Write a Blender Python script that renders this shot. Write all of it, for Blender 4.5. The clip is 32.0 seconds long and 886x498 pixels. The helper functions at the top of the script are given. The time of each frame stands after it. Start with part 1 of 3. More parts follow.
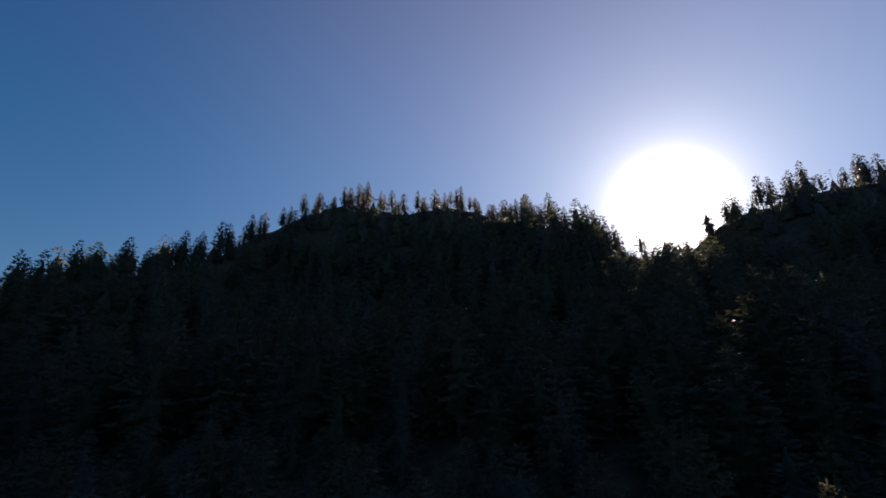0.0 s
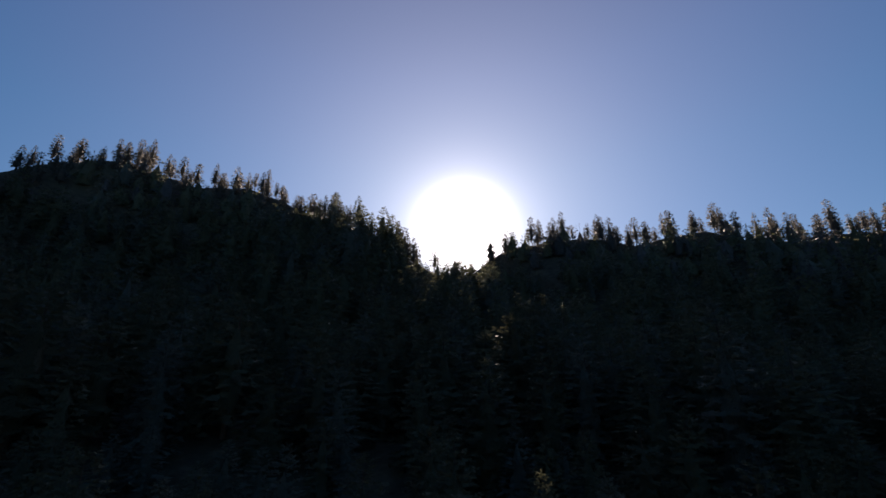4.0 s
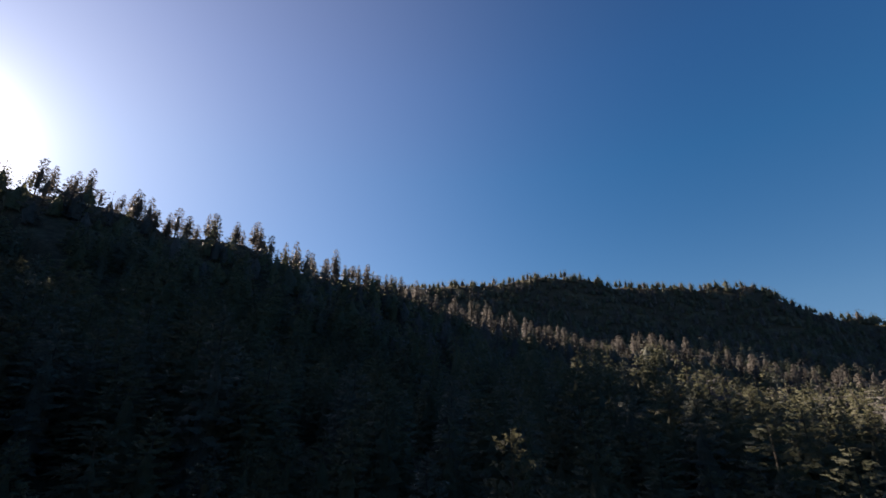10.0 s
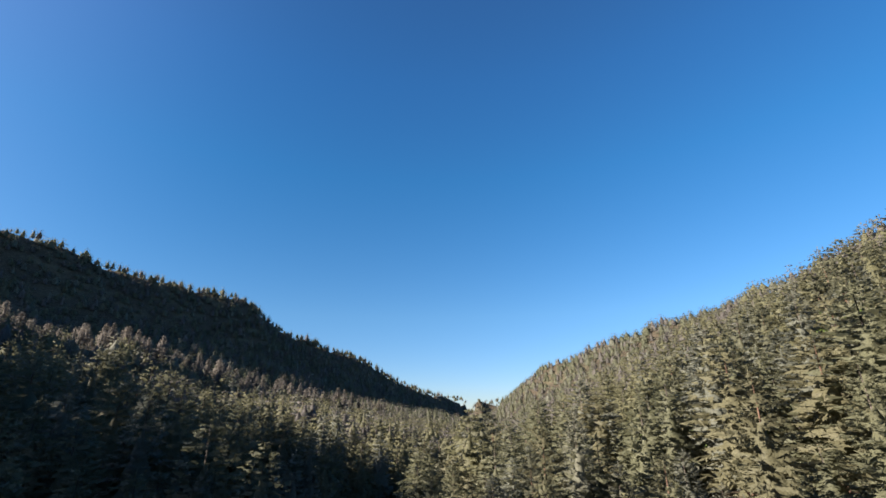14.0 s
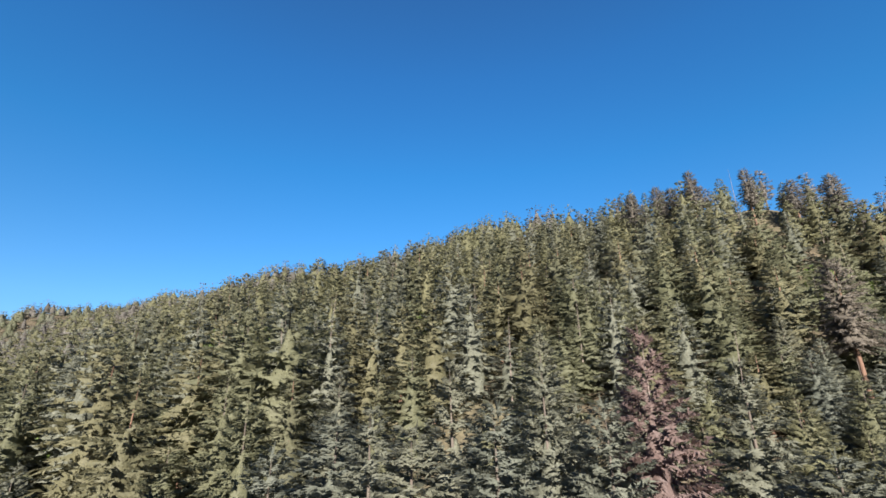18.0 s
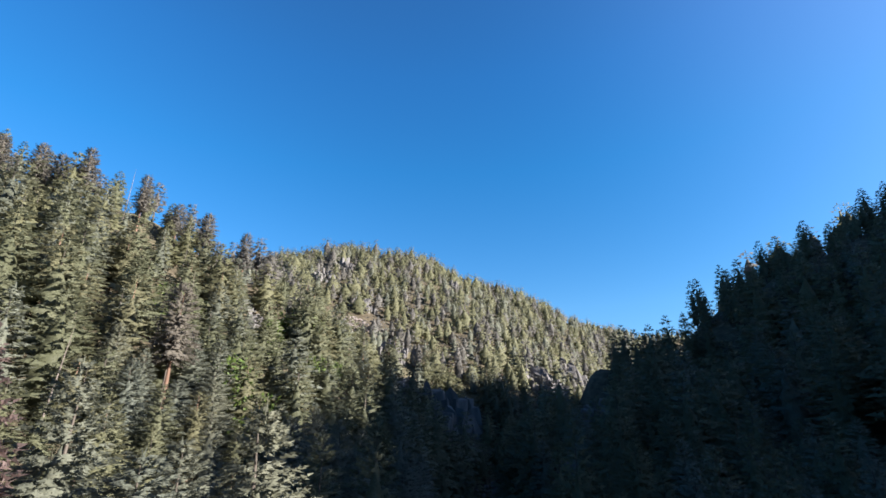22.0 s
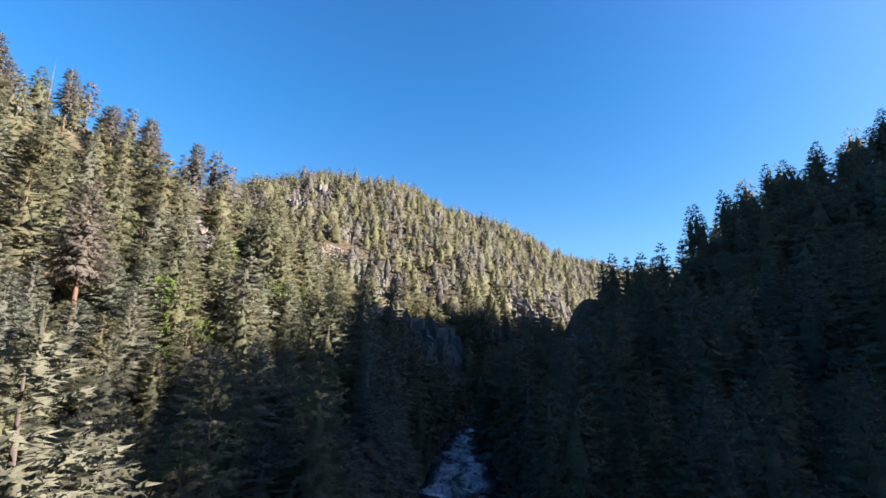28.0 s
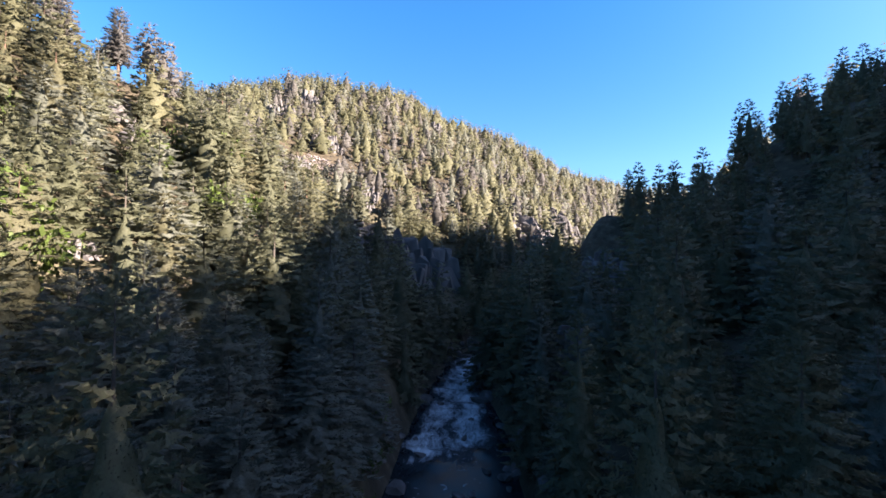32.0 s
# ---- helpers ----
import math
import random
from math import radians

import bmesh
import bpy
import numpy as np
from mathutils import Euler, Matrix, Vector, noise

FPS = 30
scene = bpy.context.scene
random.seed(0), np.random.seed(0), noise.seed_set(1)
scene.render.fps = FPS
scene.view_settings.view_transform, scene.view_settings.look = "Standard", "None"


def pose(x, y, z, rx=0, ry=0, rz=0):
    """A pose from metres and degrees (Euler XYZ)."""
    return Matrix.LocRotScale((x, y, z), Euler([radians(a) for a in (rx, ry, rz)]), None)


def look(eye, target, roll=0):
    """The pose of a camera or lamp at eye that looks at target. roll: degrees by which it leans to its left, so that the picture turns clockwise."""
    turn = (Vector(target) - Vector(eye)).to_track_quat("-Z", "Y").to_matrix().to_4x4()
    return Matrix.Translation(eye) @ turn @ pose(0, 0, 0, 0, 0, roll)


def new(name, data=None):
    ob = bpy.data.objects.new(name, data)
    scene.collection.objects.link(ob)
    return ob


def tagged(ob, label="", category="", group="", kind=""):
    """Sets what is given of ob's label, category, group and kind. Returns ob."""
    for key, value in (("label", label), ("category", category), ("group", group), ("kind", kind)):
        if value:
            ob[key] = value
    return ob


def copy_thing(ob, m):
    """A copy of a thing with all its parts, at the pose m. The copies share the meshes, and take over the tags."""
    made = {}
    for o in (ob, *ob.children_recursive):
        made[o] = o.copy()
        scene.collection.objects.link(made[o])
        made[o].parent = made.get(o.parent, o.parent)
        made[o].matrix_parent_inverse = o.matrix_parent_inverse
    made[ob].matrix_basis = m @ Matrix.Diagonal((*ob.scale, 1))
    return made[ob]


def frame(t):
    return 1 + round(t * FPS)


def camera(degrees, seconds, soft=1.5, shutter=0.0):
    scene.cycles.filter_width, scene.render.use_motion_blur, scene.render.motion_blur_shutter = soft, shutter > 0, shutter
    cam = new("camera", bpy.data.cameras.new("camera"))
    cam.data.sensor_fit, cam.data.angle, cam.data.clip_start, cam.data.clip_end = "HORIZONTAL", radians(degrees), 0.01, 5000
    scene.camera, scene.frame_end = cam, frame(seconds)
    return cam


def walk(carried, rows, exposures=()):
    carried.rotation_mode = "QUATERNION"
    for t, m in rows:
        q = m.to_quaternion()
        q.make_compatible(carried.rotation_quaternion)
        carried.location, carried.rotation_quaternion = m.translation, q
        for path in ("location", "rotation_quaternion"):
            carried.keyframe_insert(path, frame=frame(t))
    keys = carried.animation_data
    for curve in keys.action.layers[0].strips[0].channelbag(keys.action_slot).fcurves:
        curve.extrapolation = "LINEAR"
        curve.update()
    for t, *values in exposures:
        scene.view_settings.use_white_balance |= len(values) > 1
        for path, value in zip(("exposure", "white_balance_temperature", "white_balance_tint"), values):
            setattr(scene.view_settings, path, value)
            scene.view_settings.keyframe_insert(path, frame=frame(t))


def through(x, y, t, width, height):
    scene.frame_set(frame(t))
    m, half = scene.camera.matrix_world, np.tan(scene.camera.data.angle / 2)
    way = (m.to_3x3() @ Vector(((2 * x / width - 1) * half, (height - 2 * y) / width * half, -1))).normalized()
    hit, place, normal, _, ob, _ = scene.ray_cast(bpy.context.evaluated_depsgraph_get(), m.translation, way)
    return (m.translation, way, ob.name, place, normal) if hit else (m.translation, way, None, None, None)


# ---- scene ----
# Metres; the river under the first camera place lies at z = 0, azimuths run clockwise from +y.
cam = camera(88.4, 32.0, soft=1.6)
# seconds, place, azimuth, pitch, roll
PATH = [
    (0.0, 0.00, 0.00, 34.50, 16.61, 20.02, -0.69),
    (0.5, 0.00, 0.00, 34.50, 20.79, 19.97, -0.67),
    (1.0, 0.00, 0.00, 34.50, 22.85, 19.89, -0.67),
    (1.5, 0.00, 0.00, 34.50, 24.49, 19.81, -0.65),
    (2.0, 0.00, 0.00, 34.50, 26.66, 19.90, -0.48),
    (2.5, 0.00, 0.00, 34.50, 28.81, 19.88, -0.49),
    (3.0, 0.00, 0.00, 34.50, 33.21, 19.87, -0.36),
    (3.5, 0.00, 0.00, 34.50, 38.14, 19.91, -0.32),
    (5.5, 0.00, 0.00, 34.50, 53.82, 19.93, -0.06),
    (6.0, 0.00, 0.00, 34.50, 57.71, 19.98, -0.04),
    (6.5, 0.00, 0.00, 34.50, 61.67, 20.00, -0.25),
    (7.0, 0.00, 0.00, 34.50, 65.85, 20.05, -0.21),
    (7.5, 0.00, 0.00, 34.50, 70.90, 20.08, -0.21),
    (8.0, 0.00, 0.00, 34.50, 76.38, 20.17, -0.37),
    (8.5, 0.00, 0.00, 34.50, 82.16, 20.08, -0.22),
    (9.0, 0.00, 0.00, 34.50, 87.44, 20.13, -0.20),
    (9.5, 0.00, 0.00, 34.50, 93.18, 20.15, -0.09),
    (10.0, 0.00, 0.00, 34.50, 99.33, 20.22, -0.02),
    (10.5, 0.00, 0.00, 34.50, 105.48, 20.29, 0.01),
    (11.0, 0.00, 0.00, 34.50, 112.20, 20.14, -0.25),
    (11.5, 0.00, 0.00, 34.50, 118.32, 20.20, -0.12),
    (12.0, 0.00, 0.00, 34.50, 125.36, 20.17, -0.51),
    (12.5, 0.00, 0.00, 34.50, 134.09, 20.12, -0.73),
    (13.0, 0.00, 0.00, 34.50, 143.03, 20.08, -0.67),
    (13.5, 0.00, 0.00, 34.50, 151.01, 20.06, -0.63),
    (14.0, 0.00, 0.00, 34.50, 158.59, 20.09, -0.49),
    (14.5, 0.00, 0.00, 34.50, 166.41, 20.03, -0.57),
    (16.5, 0.00, 0.00, 34.50, 197.34, 19.83, -0.48),
    (17.0, 0.42, -0.12, 34.59, 206.12, 19.76, -0.61),
    (17.5, 0.86, -0.29, 34.66, 215.96, 19.78, -0.78),
    (18.0, 1.36, -0.43, 34.69, 225.95, 19.71, -0.80),
    (18.5, 1.65, -0.77, 34.70, 234.38, 19.62, -0.77),
    (19.0, 2.03, -1.00, 34.69, 241.42, 19.62, -0.80),
    (19.5, 2.37, -1.29, 34.71, 250.27, 19.54, -0.65),
    (20.0, 2.60, -1.68, 34.71, 260.17, 19.45, -0.42),
    (20.5, 2.62, -2.11, 34.76, 269.61, 19.46, -0.33),
    (21.0, 2.72, -2.61, 34.74, 279.39, 19.44, -0.37),
    (21.5, 2.76, -3.05, 34.71, 291.58, 19.35, -0.34),
    (22.0, 2.75, -3.42, 34.71, 299.53, 19.37, -0.30),
    (22.5, 2.65, -3.56, 34.68, 299.98, 19.49, -0.21),
    (23.0, 2.67, -3.48, 34.66, 300.26, 19.55, -0.22),
    (23.5, 2.43, -3.28, 34.63, 300.42, 19.59, -0.26),
    (24.0, 1.54, -2.83, 34.56, 300.81, 19.66, -0.38),
    (24.5, 0.12, -2.06, 34.58, 301.19, 19.72, -0.43),
    (26.5, -6.47, 3.25, 34.58, 301.62, 18.95, -0.32),
    (27.0, -8.14, 4.45, 34.46, 301.58, 16.52, -0.19),
    (27.5, -9.93, 5.75, 34.43, 301.53, 13.87, -0.09),
    (28.0, -11.66, 7.05, 34.39, 301.45, 11.21, -0.07),
    (28.5, -13.37, 8.32, 34.48, 301.36, 8.38, 0.03),
    (29.0, -15.00, 9.71, 34.56, 301.28, 5.44, 0.10),
    (29.5, -16.55, 10.76, 34.93, 301.22, 2.41, 0.12),
    (30.0, -18.59, 12.13, 35.14, 301.17, 1.31, 0.16),
    (30.5, -21.86, 14.46, 35.26, 301.08, 1.35, 0.07),
    (31.0, -25.73, 17.28, 35.00, 301.10, 1.42, 0.08),
    (31.5, -29.88, 20.27, 34.76, 301.22, 1.41, 0.23),
    (32.0, -34.37, 23.51, 34.60, 301.31, 1.39, 0.34),
]


def heading(x, y, z, azimuth, pitch, roll):
    a, p = radians(azimuth), radians(pitch)
    ahead = Vector((math.sin(a) * math.cos(p), math.cos(a) * math.cos(p), math.sin(p)))
    return look((x, y, z), Vector((x, y, z)) + ahead * 50, roll)


EXPOSURES = [(0.0, 0.93, 7300, 20), (8.0, 0.93, 7300, 20), (10.0, 1.28, 7200, 20), (11.5, 1.63, 7000, 18), (13.0, 1.93, 6900, 16), (17.0, 1.97, 6600, 12), (22.0, 2.22, 6250, 10), (26.5, 2.28, 6450, 12), (30.0, 2.78, 6950, 21), (32.0, 2.88, 6950, 21)]
walk(cam, [(t, heading(*row)) for t, *row in PATH], EXPOSURES)

# ---- light ----
SUN_AZ, SUN_EL = 45.4, 22.0
sun_way = Vector((math.sin(radians(SUN_AZ)) * math.cos(radians(SUN_EL)), math.cos(radians(SUN_AZ)) * math.cos(radians(SUN_EL)), math.sin(radians(SUN_EL))))
sun = new("sun", bpy.data.lights.new("sun", "SUN"))
sun.data.energy, sun.data.angle, sun.data.color = 5.0, radians(0.53), (1.0, 0.93, 0.84)
sun.matrix_world = look(sun_way * 900, (0, 0, 0))

world = bpy.data.worlds.new("sky")
scene.world = world
world.use_nodes = True
wn, wl = world.node_tree.nodes, world.node_tree.links
sky = wn.new("ShaderNodeTexSky")
sky.sky_type, sky.sun_disc = "NISHITA", False
sky.sun_elevation, sky.sun_rotation = radians(SUN_EL), radians(SUN_AZ)
sky.altitude, sky.air_density, sky.dust_density, sky.ozone_density = 1500, 1.0, 0.15, 2.2
wn["Background"].inputs["Strength"].default_value = 0.052
# the aureole round the sun, which stands at the treetops
way = wn.new("ShaderNodeTexCoord")
dot = wn.new("ShaderNodeVectorMath")
dot.operation = "DOT_PRODUCT"
dot.inputs[1].default_value = sun_way
wl.new(way.outputs["Generated"], dot.inputs[0])


def world_math(op, a, b):
    n = wn.new("ShaderNodeMath")
    n.operation = op
    for k, v in enumerate((a, b)):
        if isinstance(v, (int, float)):
            n.inputs[k].default_value = v
        else:
            wl.new(v, n.inputs[k])
    return n.outputs[0]


cosine = world_math("MAXIMUM", dot.outputs["Value"], 0.0)
glow = world_math("ADD", world_math("MULTIPLY", world_math("POWER", cosine, 600.0), 130.0), world_math("ADD", world_math("MULTIPLY", world_math("POWER", cosine, 130.0), 9.0), world_math("MULTIPLY", world_math("POWER", cosine, 22.0), 3.4)))
tint = wn.new("ShaderNodeMix")
tint.data_type, tint.blend_type = "RGBA", "ADD"
tint.inputs["Factor"].default_value = 1.0
halo = wn.new("ShaderNodeVectorMath")
halo.operation = "SCALE"
halo.inputs[0].default_value = (0.82, 0.80, 0.78)
wl.new(glow, halo.inputs["Scale"])
# a wide, faintly rosy glow on the sun's side, added for the lens veil
shine = wn.new("ShaderNodeVectorMath")
shine.operation = "MULTIPLY_ADD"
wide = wn.new("ShaderNodeCombineXYZ")
for k in range(3):
    wl.new(world_math("POWER", cosine, 3.6), wide.inputs[k])
wl.new(wide.outputs[0], shine.inputs[0])
shine.inputs[1].default_value = (2.05, 1.76, 1.68)
wl.new(halo.outputs[0], shine.inputs[2])
deep = wn.new("ShaderNodeHueSaturation")
deep.inputs["Hue"].default_value, deep.inputs["Saturation"].default_value = 0.496, 1.16
wl.new(sky.outputs[0], deep.inputs["Color"])
cool = wn.new("ShaderNodeVectorMath")
cool.operation = "MULTIPLY"
wl.new(deep.outputs[0], cool.inputs[0])
# thin mountain air: deep blue overhead, less glare along the horizon
up = wn.new("ShaderNodeSeparateXYZ")
wl.new(way.outputs["Generated"], up.inputs[0])
depth = wn.new("ShaderNodeValToRGB")
for at, shade in ((0.2, (0.56, 0.78, 0.90)), (0.48, (0.34, 0.87, 1.08)), (0.64, (0.38, 0.86, 1.13))):
    depth.color_ramp.elements.new(at).color = (*shade, 1)
depth.color_ramp.elements[0].color, depth.color_ramp.elements[4].color = (0.47, 0.54, 0.75, 1), (0.59, 0.71, 0.93, 1)
wl.new(up.outputs["Z"], depth.inputs[0])
wl.new(depth.outputs[0], cool.inputs[1])
wl.new(cool.outputs[0], tint.inputs["A"])
wl.new(shine.outputs[0], tint.inputs["B"])
wl.new(tint.outputs["Result"], wn["Background"].inputs["Color"])


# ---- materials ----
class Stuff:
    """A node material in the making."""

    def __init__(self, name, roughness=0.8, specular=0.3):
        self.mat = bpy.data.materials.new(name)
        self.mat.use_nodes = True
        self.n, self.l = self.mat.node_tree.nodes, self.mat.node_tree.links
        self.bsdf = self.n["Principled BSDF"]
        self.bsdf.inputs["Roughness"].default_value = roughness
        self.bsdf.inputs["Specular IOR Level"].default_value = specular

    def noise(self, scale, detail=4.0, stretch=(1, 1, 1), rough=0.55, space="Object", distort=0.0):
        c, m, t = self.n.new("ShaderNodeTexCoord"), self.n.new("ShaderNodeMapping"), self.n.new("ShaderNodeTexNoise")
        m.inputs["Scale"].default_value = stretch
        t.inputs["Scale"].default_value, t.inputs["Detail"].default_value, t.inputs["Roughness"].default_value = scale, detail, rough
        t.inputs["Distortion"].default_value = distort
        self.l.new(c.outputs[space], m.inputs[0])
        self.l.new(m.outputs[0], t.inputs["Vector"])
        return t.outputs["Fac"]

    def streaks(self, scale, turn, long, rough):
        c, m, t = self.n.new("ShaderNodeTexCoord"), self.n.new("ShaderNodeMapping"), self.n.new("ShaderNodeTexNoise")
        m.vector_type = "TEXTURE"
        m.inputs["Rotation"].default_value, m.inputs["Scale"].default_value = (0, 0, turn), (long, 1, 1)
        t.inputs["Scale"].default_value, t.inputs["Detail"].default_value, t.inputs["Roughness"].default_value = scale, 6, rough
        t.inputs["Distortion"].default_value = 0.9
        self.l.new(c.outputs["Object"], m.inputs[0])
        self.l.new(m.outputs[0], t.inputs["Vector"])
        return t.outputs["Fac"]

    def ramp(self, fac, *stops):
        r = self.n.new("ShaderNodeValToRGB")
        while len(r.color_ramp.elements) < len(stops):
            r.color_ramp.elements.new(0.5)
        for e, (p, c) in zip(r.color_ramp.elements, stops):
            e.position, e.color = p, (*c, 1)
        self.l.new(fac, r.inputs[0])
        return r.outputs[0]

    def mix(self, a, b, fac, kind="MIX"):
        m = self.n.new("ShaderNodeMix")
        m.data_type, m.blend_type = "RGBA", kind
        for key, v in (("Factor", fac), ("A", a), ("B", b)):
            if isinstance(v, (int, float)):
                m.inputs[key].default_value = v
            elif isinstance(v, tuple):
                m.inputs[key].default_value = (*v, 1)
            else:
                self.l.new(v, m.inputs[key])
        return m.outputs["Result"]

    def bump(self, fac, strength, distance):
        b = self.n.new("ShaderNodeBump")
        b.inputs["Strength"].default_value, b.inputs["Distance"].default_value = strength, distance
        self.l.new(fac, b.inputs["Height"])
        self.l.new(b.outputs[0], self.bsdf.inputs["Normal"])

    def colour(self, c):
        self.l.new(c, self.bsdf.inputs["Base Color"])
        return self.mat


def foliage(name, dark, mid, light, through=0.5, clump=2.1, gaps=0.38):
    """Needles or leaves: tone by tree, by spray and by clump, with dark gaps between the clumps put into the colour."""
    s = Stuff(name, 0.6, 0.25)
    island = s.n.new("ShaderNodeNewGeometry").outputs["Random Per Island"]
    whole = s.n.new("ShaderNodeObjectInfo").outputs["Random"]
    tree = s.n.new("ShaderNodeAttribute")
    tree.attribute_name = "tone"
    tone = s.mix(s.mix(island, tree.outputs["Fac"], 0.75), s.noise(clump * 0.35, 2), 0.3)
    c = s.ramp(tone, (0.1, dark), (0.5, mid), (0.9, light))
    c = s.mix(c, s.ramp(whole, (0.0, (0.88, 0.92, 0.94)), (1.0, (1.1, 1.06, 0.96))), 1.0, "MULTIPLY")
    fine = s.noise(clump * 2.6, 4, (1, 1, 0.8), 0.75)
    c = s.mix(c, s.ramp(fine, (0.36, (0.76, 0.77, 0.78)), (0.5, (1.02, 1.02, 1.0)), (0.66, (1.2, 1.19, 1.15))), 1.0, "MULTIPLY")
    s.colour(c)
    t = s.n.new("ShaderNodeBsdfTranslucent")
    s.l.new(c, t.inputs["Color"])
    m = s.n.new("ShaderNodeMixShader")
    m.inputs[0].default_value = through
    s.l.new(s.bsdf.outputs[0], m.inputs[1])
    s.l.new(t.outputs[0], m.inputs[2])
    # light falls through between the needles
    holes = s.n.new("ShaderNodeMixShader")
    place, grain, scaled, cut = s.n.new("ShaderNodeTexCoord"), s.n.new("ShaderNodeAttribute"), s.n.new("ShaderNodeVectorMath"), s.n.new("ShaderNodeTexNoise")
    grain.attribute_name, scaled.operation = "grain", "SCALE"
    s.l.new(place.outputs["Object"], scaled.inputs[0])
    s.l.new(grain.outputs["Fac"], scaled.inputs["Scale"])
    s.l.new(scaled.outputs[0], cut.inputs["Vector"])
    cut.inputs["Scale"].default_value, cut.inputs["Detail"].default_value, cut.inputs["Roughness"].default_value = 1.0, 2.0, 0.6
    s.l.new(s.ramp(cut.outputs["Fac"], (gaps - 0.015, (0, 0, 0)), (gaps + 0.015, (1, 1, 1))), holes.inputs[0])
    s.l.new(s.n.new("ShaderNodeBsdfTransparent").outputs[0], holes.inputs[1])
    s.l.new(m.outputs[0], holes.inputs[2])
    s.l.new(holes.outputs[0], s.n["Material Output"].inputs["Surface"])
    return s.mat


def bark(name, dark, light):
    s = Stuff(name, 0.9, 0.2)
    f = s.noise(2.2, 6, (3, 3, 0.35))
    s.bump(f, 0.7, 0.06)
    return s.colour(s.ramp(f, (0.3, dark), (0.7, light)))


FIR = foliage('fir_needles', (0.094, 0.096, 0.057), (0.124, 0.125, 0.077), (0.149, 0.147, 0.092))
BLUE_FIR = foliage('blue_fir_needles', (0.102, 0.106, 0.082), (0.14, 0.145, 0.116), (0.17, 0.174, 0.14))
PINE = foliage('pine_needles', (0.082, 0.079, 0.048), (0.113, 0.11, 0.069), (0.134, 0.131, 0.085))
# the grey of old pines; on the far hills this grey stands in for haze
GREY_PINE = foliage('old_and_hazed_pine_needles', (0.083, 0.074, 0.065), (0.13, 0.118, 0.107), (0.164, 0.148, 0.139))
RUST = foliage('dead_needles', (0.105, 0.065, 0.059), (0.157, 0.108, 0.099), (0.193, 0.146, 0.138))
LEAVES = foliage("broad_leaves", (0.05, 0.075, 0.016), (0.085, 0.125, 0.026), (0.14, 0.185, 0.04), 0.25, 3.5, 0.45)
BARK = bark("fir_bark", (0.035, 0.028, 0.023), (0.105, 0.088, 0.074))
PINE_BARK = bark("pine_bark", (0.07, 0.04, 0.027), (0.17, 0.105, 0.075))
SNAG_BARK = bark("weathered_wood", (0.085, 0.07, 0.06), (0.18, 0.15, 0.13))


def ground_material():
    s = Stuff("forest_floor", 0.95, 0.15)
    duff = s.ramp(s.noise(0.35, 8), (0.3, (0.030, 0.024, 0.016)), (0.55, (0.065, 0.052, 0.034)), (0.75, (0.12, 0.098, 0.066)))
    grass = s.ramp(s.noise(0.9, 6), (0.3, (0.06, 0.055, 0.032)), (0.7, (0.13, 0.112, 0.07)))
    c = s.mix(duff, grass, s.ramp(s.noise(0.022, 4), (0.52, (0, 0, 0)), (0.66, (1, 1, 1))))
    s.bump(s.noise(0.8, 8), 0.8, 0.5)
    return s.colour(c)


def rock_material(name, dark, mid, light):
    s = Stuff(name, 0.88, 0.25)
    big, fine = s.noise(0.16, 6, (1, 1, 0.6)), s.noise(1.3, 8, (1, 1, 0.45))
    c = s.ramp(s.mix(big, fine, 0.5), (0.3, dark), (0.5, mid), (0.72, light))
    c = s.mix(c, (0.20, 0.12, 0.07), s.ramp(s.noise(0.3, 5), (0.55, (0, 0, 0)), (0.75, (0.6, 0.6, 0.6))))
    s.bump(fine, 0.9, 0.35)
    return s.colour(c)


GROUND = ground_material()
ROCK = rock_material("granite", (0.05, 0.046, 0.046), (0.125, 0.115, 0.11), (0.22, 0.2, 0.19))
DARK_ROCK = rock_material("wet_rock", (0.03, 0.028, 0.026), (0.10, 0.094, 0.088), (0.22, 0.21, 0.20))

SCREE = rock_material("loose_stone", (0.12, 0.098, 0.09), (0.2, 0.168, 0.155), (0.3, 0.26, 0.24))


def water_material():
    s = Stuff("river_water", 0.25, 0.12)
    a, b = s.streaks(0.13, radians(145), 1.3, 0.55), s.streaks(0.75, radians(145), 2.6, 0.68)
    at = s.n.new("ShaderNodeAttribute")
    at.attribute_name = "rapid"
    mask = s.n.new("ShaderNodeMath")
    mask.operation = "MULTIPLY_ADD"
    s.l.new(at.outputs["Fac"], mask.inputs[0])
    mask.inputs[1].default_value = 0.26
    s.l.new(s.mix(a, b, 0.42), mask.inputs[2])
    flecks = s.ramp(s.streaks(0.62, radians(55), 1.6, 0.5), (0.66, (0, 0, 0)), (0.74, (0.5, 0.5, 0.5)))
    foam = s.mix(s.ramp(mask.outputs[0], (0.68, (0, 0, 0)), (0.93, (1, 1, 1))), flecks, 1.0, "ADD")
    s.l.new(s.ramp(mask.outputs[0], (0.58, (0.22, 0.22, 0.22)), (0.75, (0.8, 0.8, 0.8))), s.bsdf.inputs["Roughness"])
    s.bump(b, 0.22, 0.12)
    return s.colour(s.mix((0.010, 0.014, 0.018), (0.62, 0.70, 0.71), foam))


WATER = water_material()

# ---- the lie of the land ----
RIVER = [(-620, 1700), (-400, 850), (-285, 520), (-215, 340), (-180, 250), (-165, 195), (-167, 155), (-173, 130), (-165, 111), (-135, 88), (-106, 70), (-91, 60), (-34, 23), (0, 0), (45, -58), (75, -140), (92, -260), (130, -430), (210, -700), (330, -1080), (560, -1700), (800, -2400)]
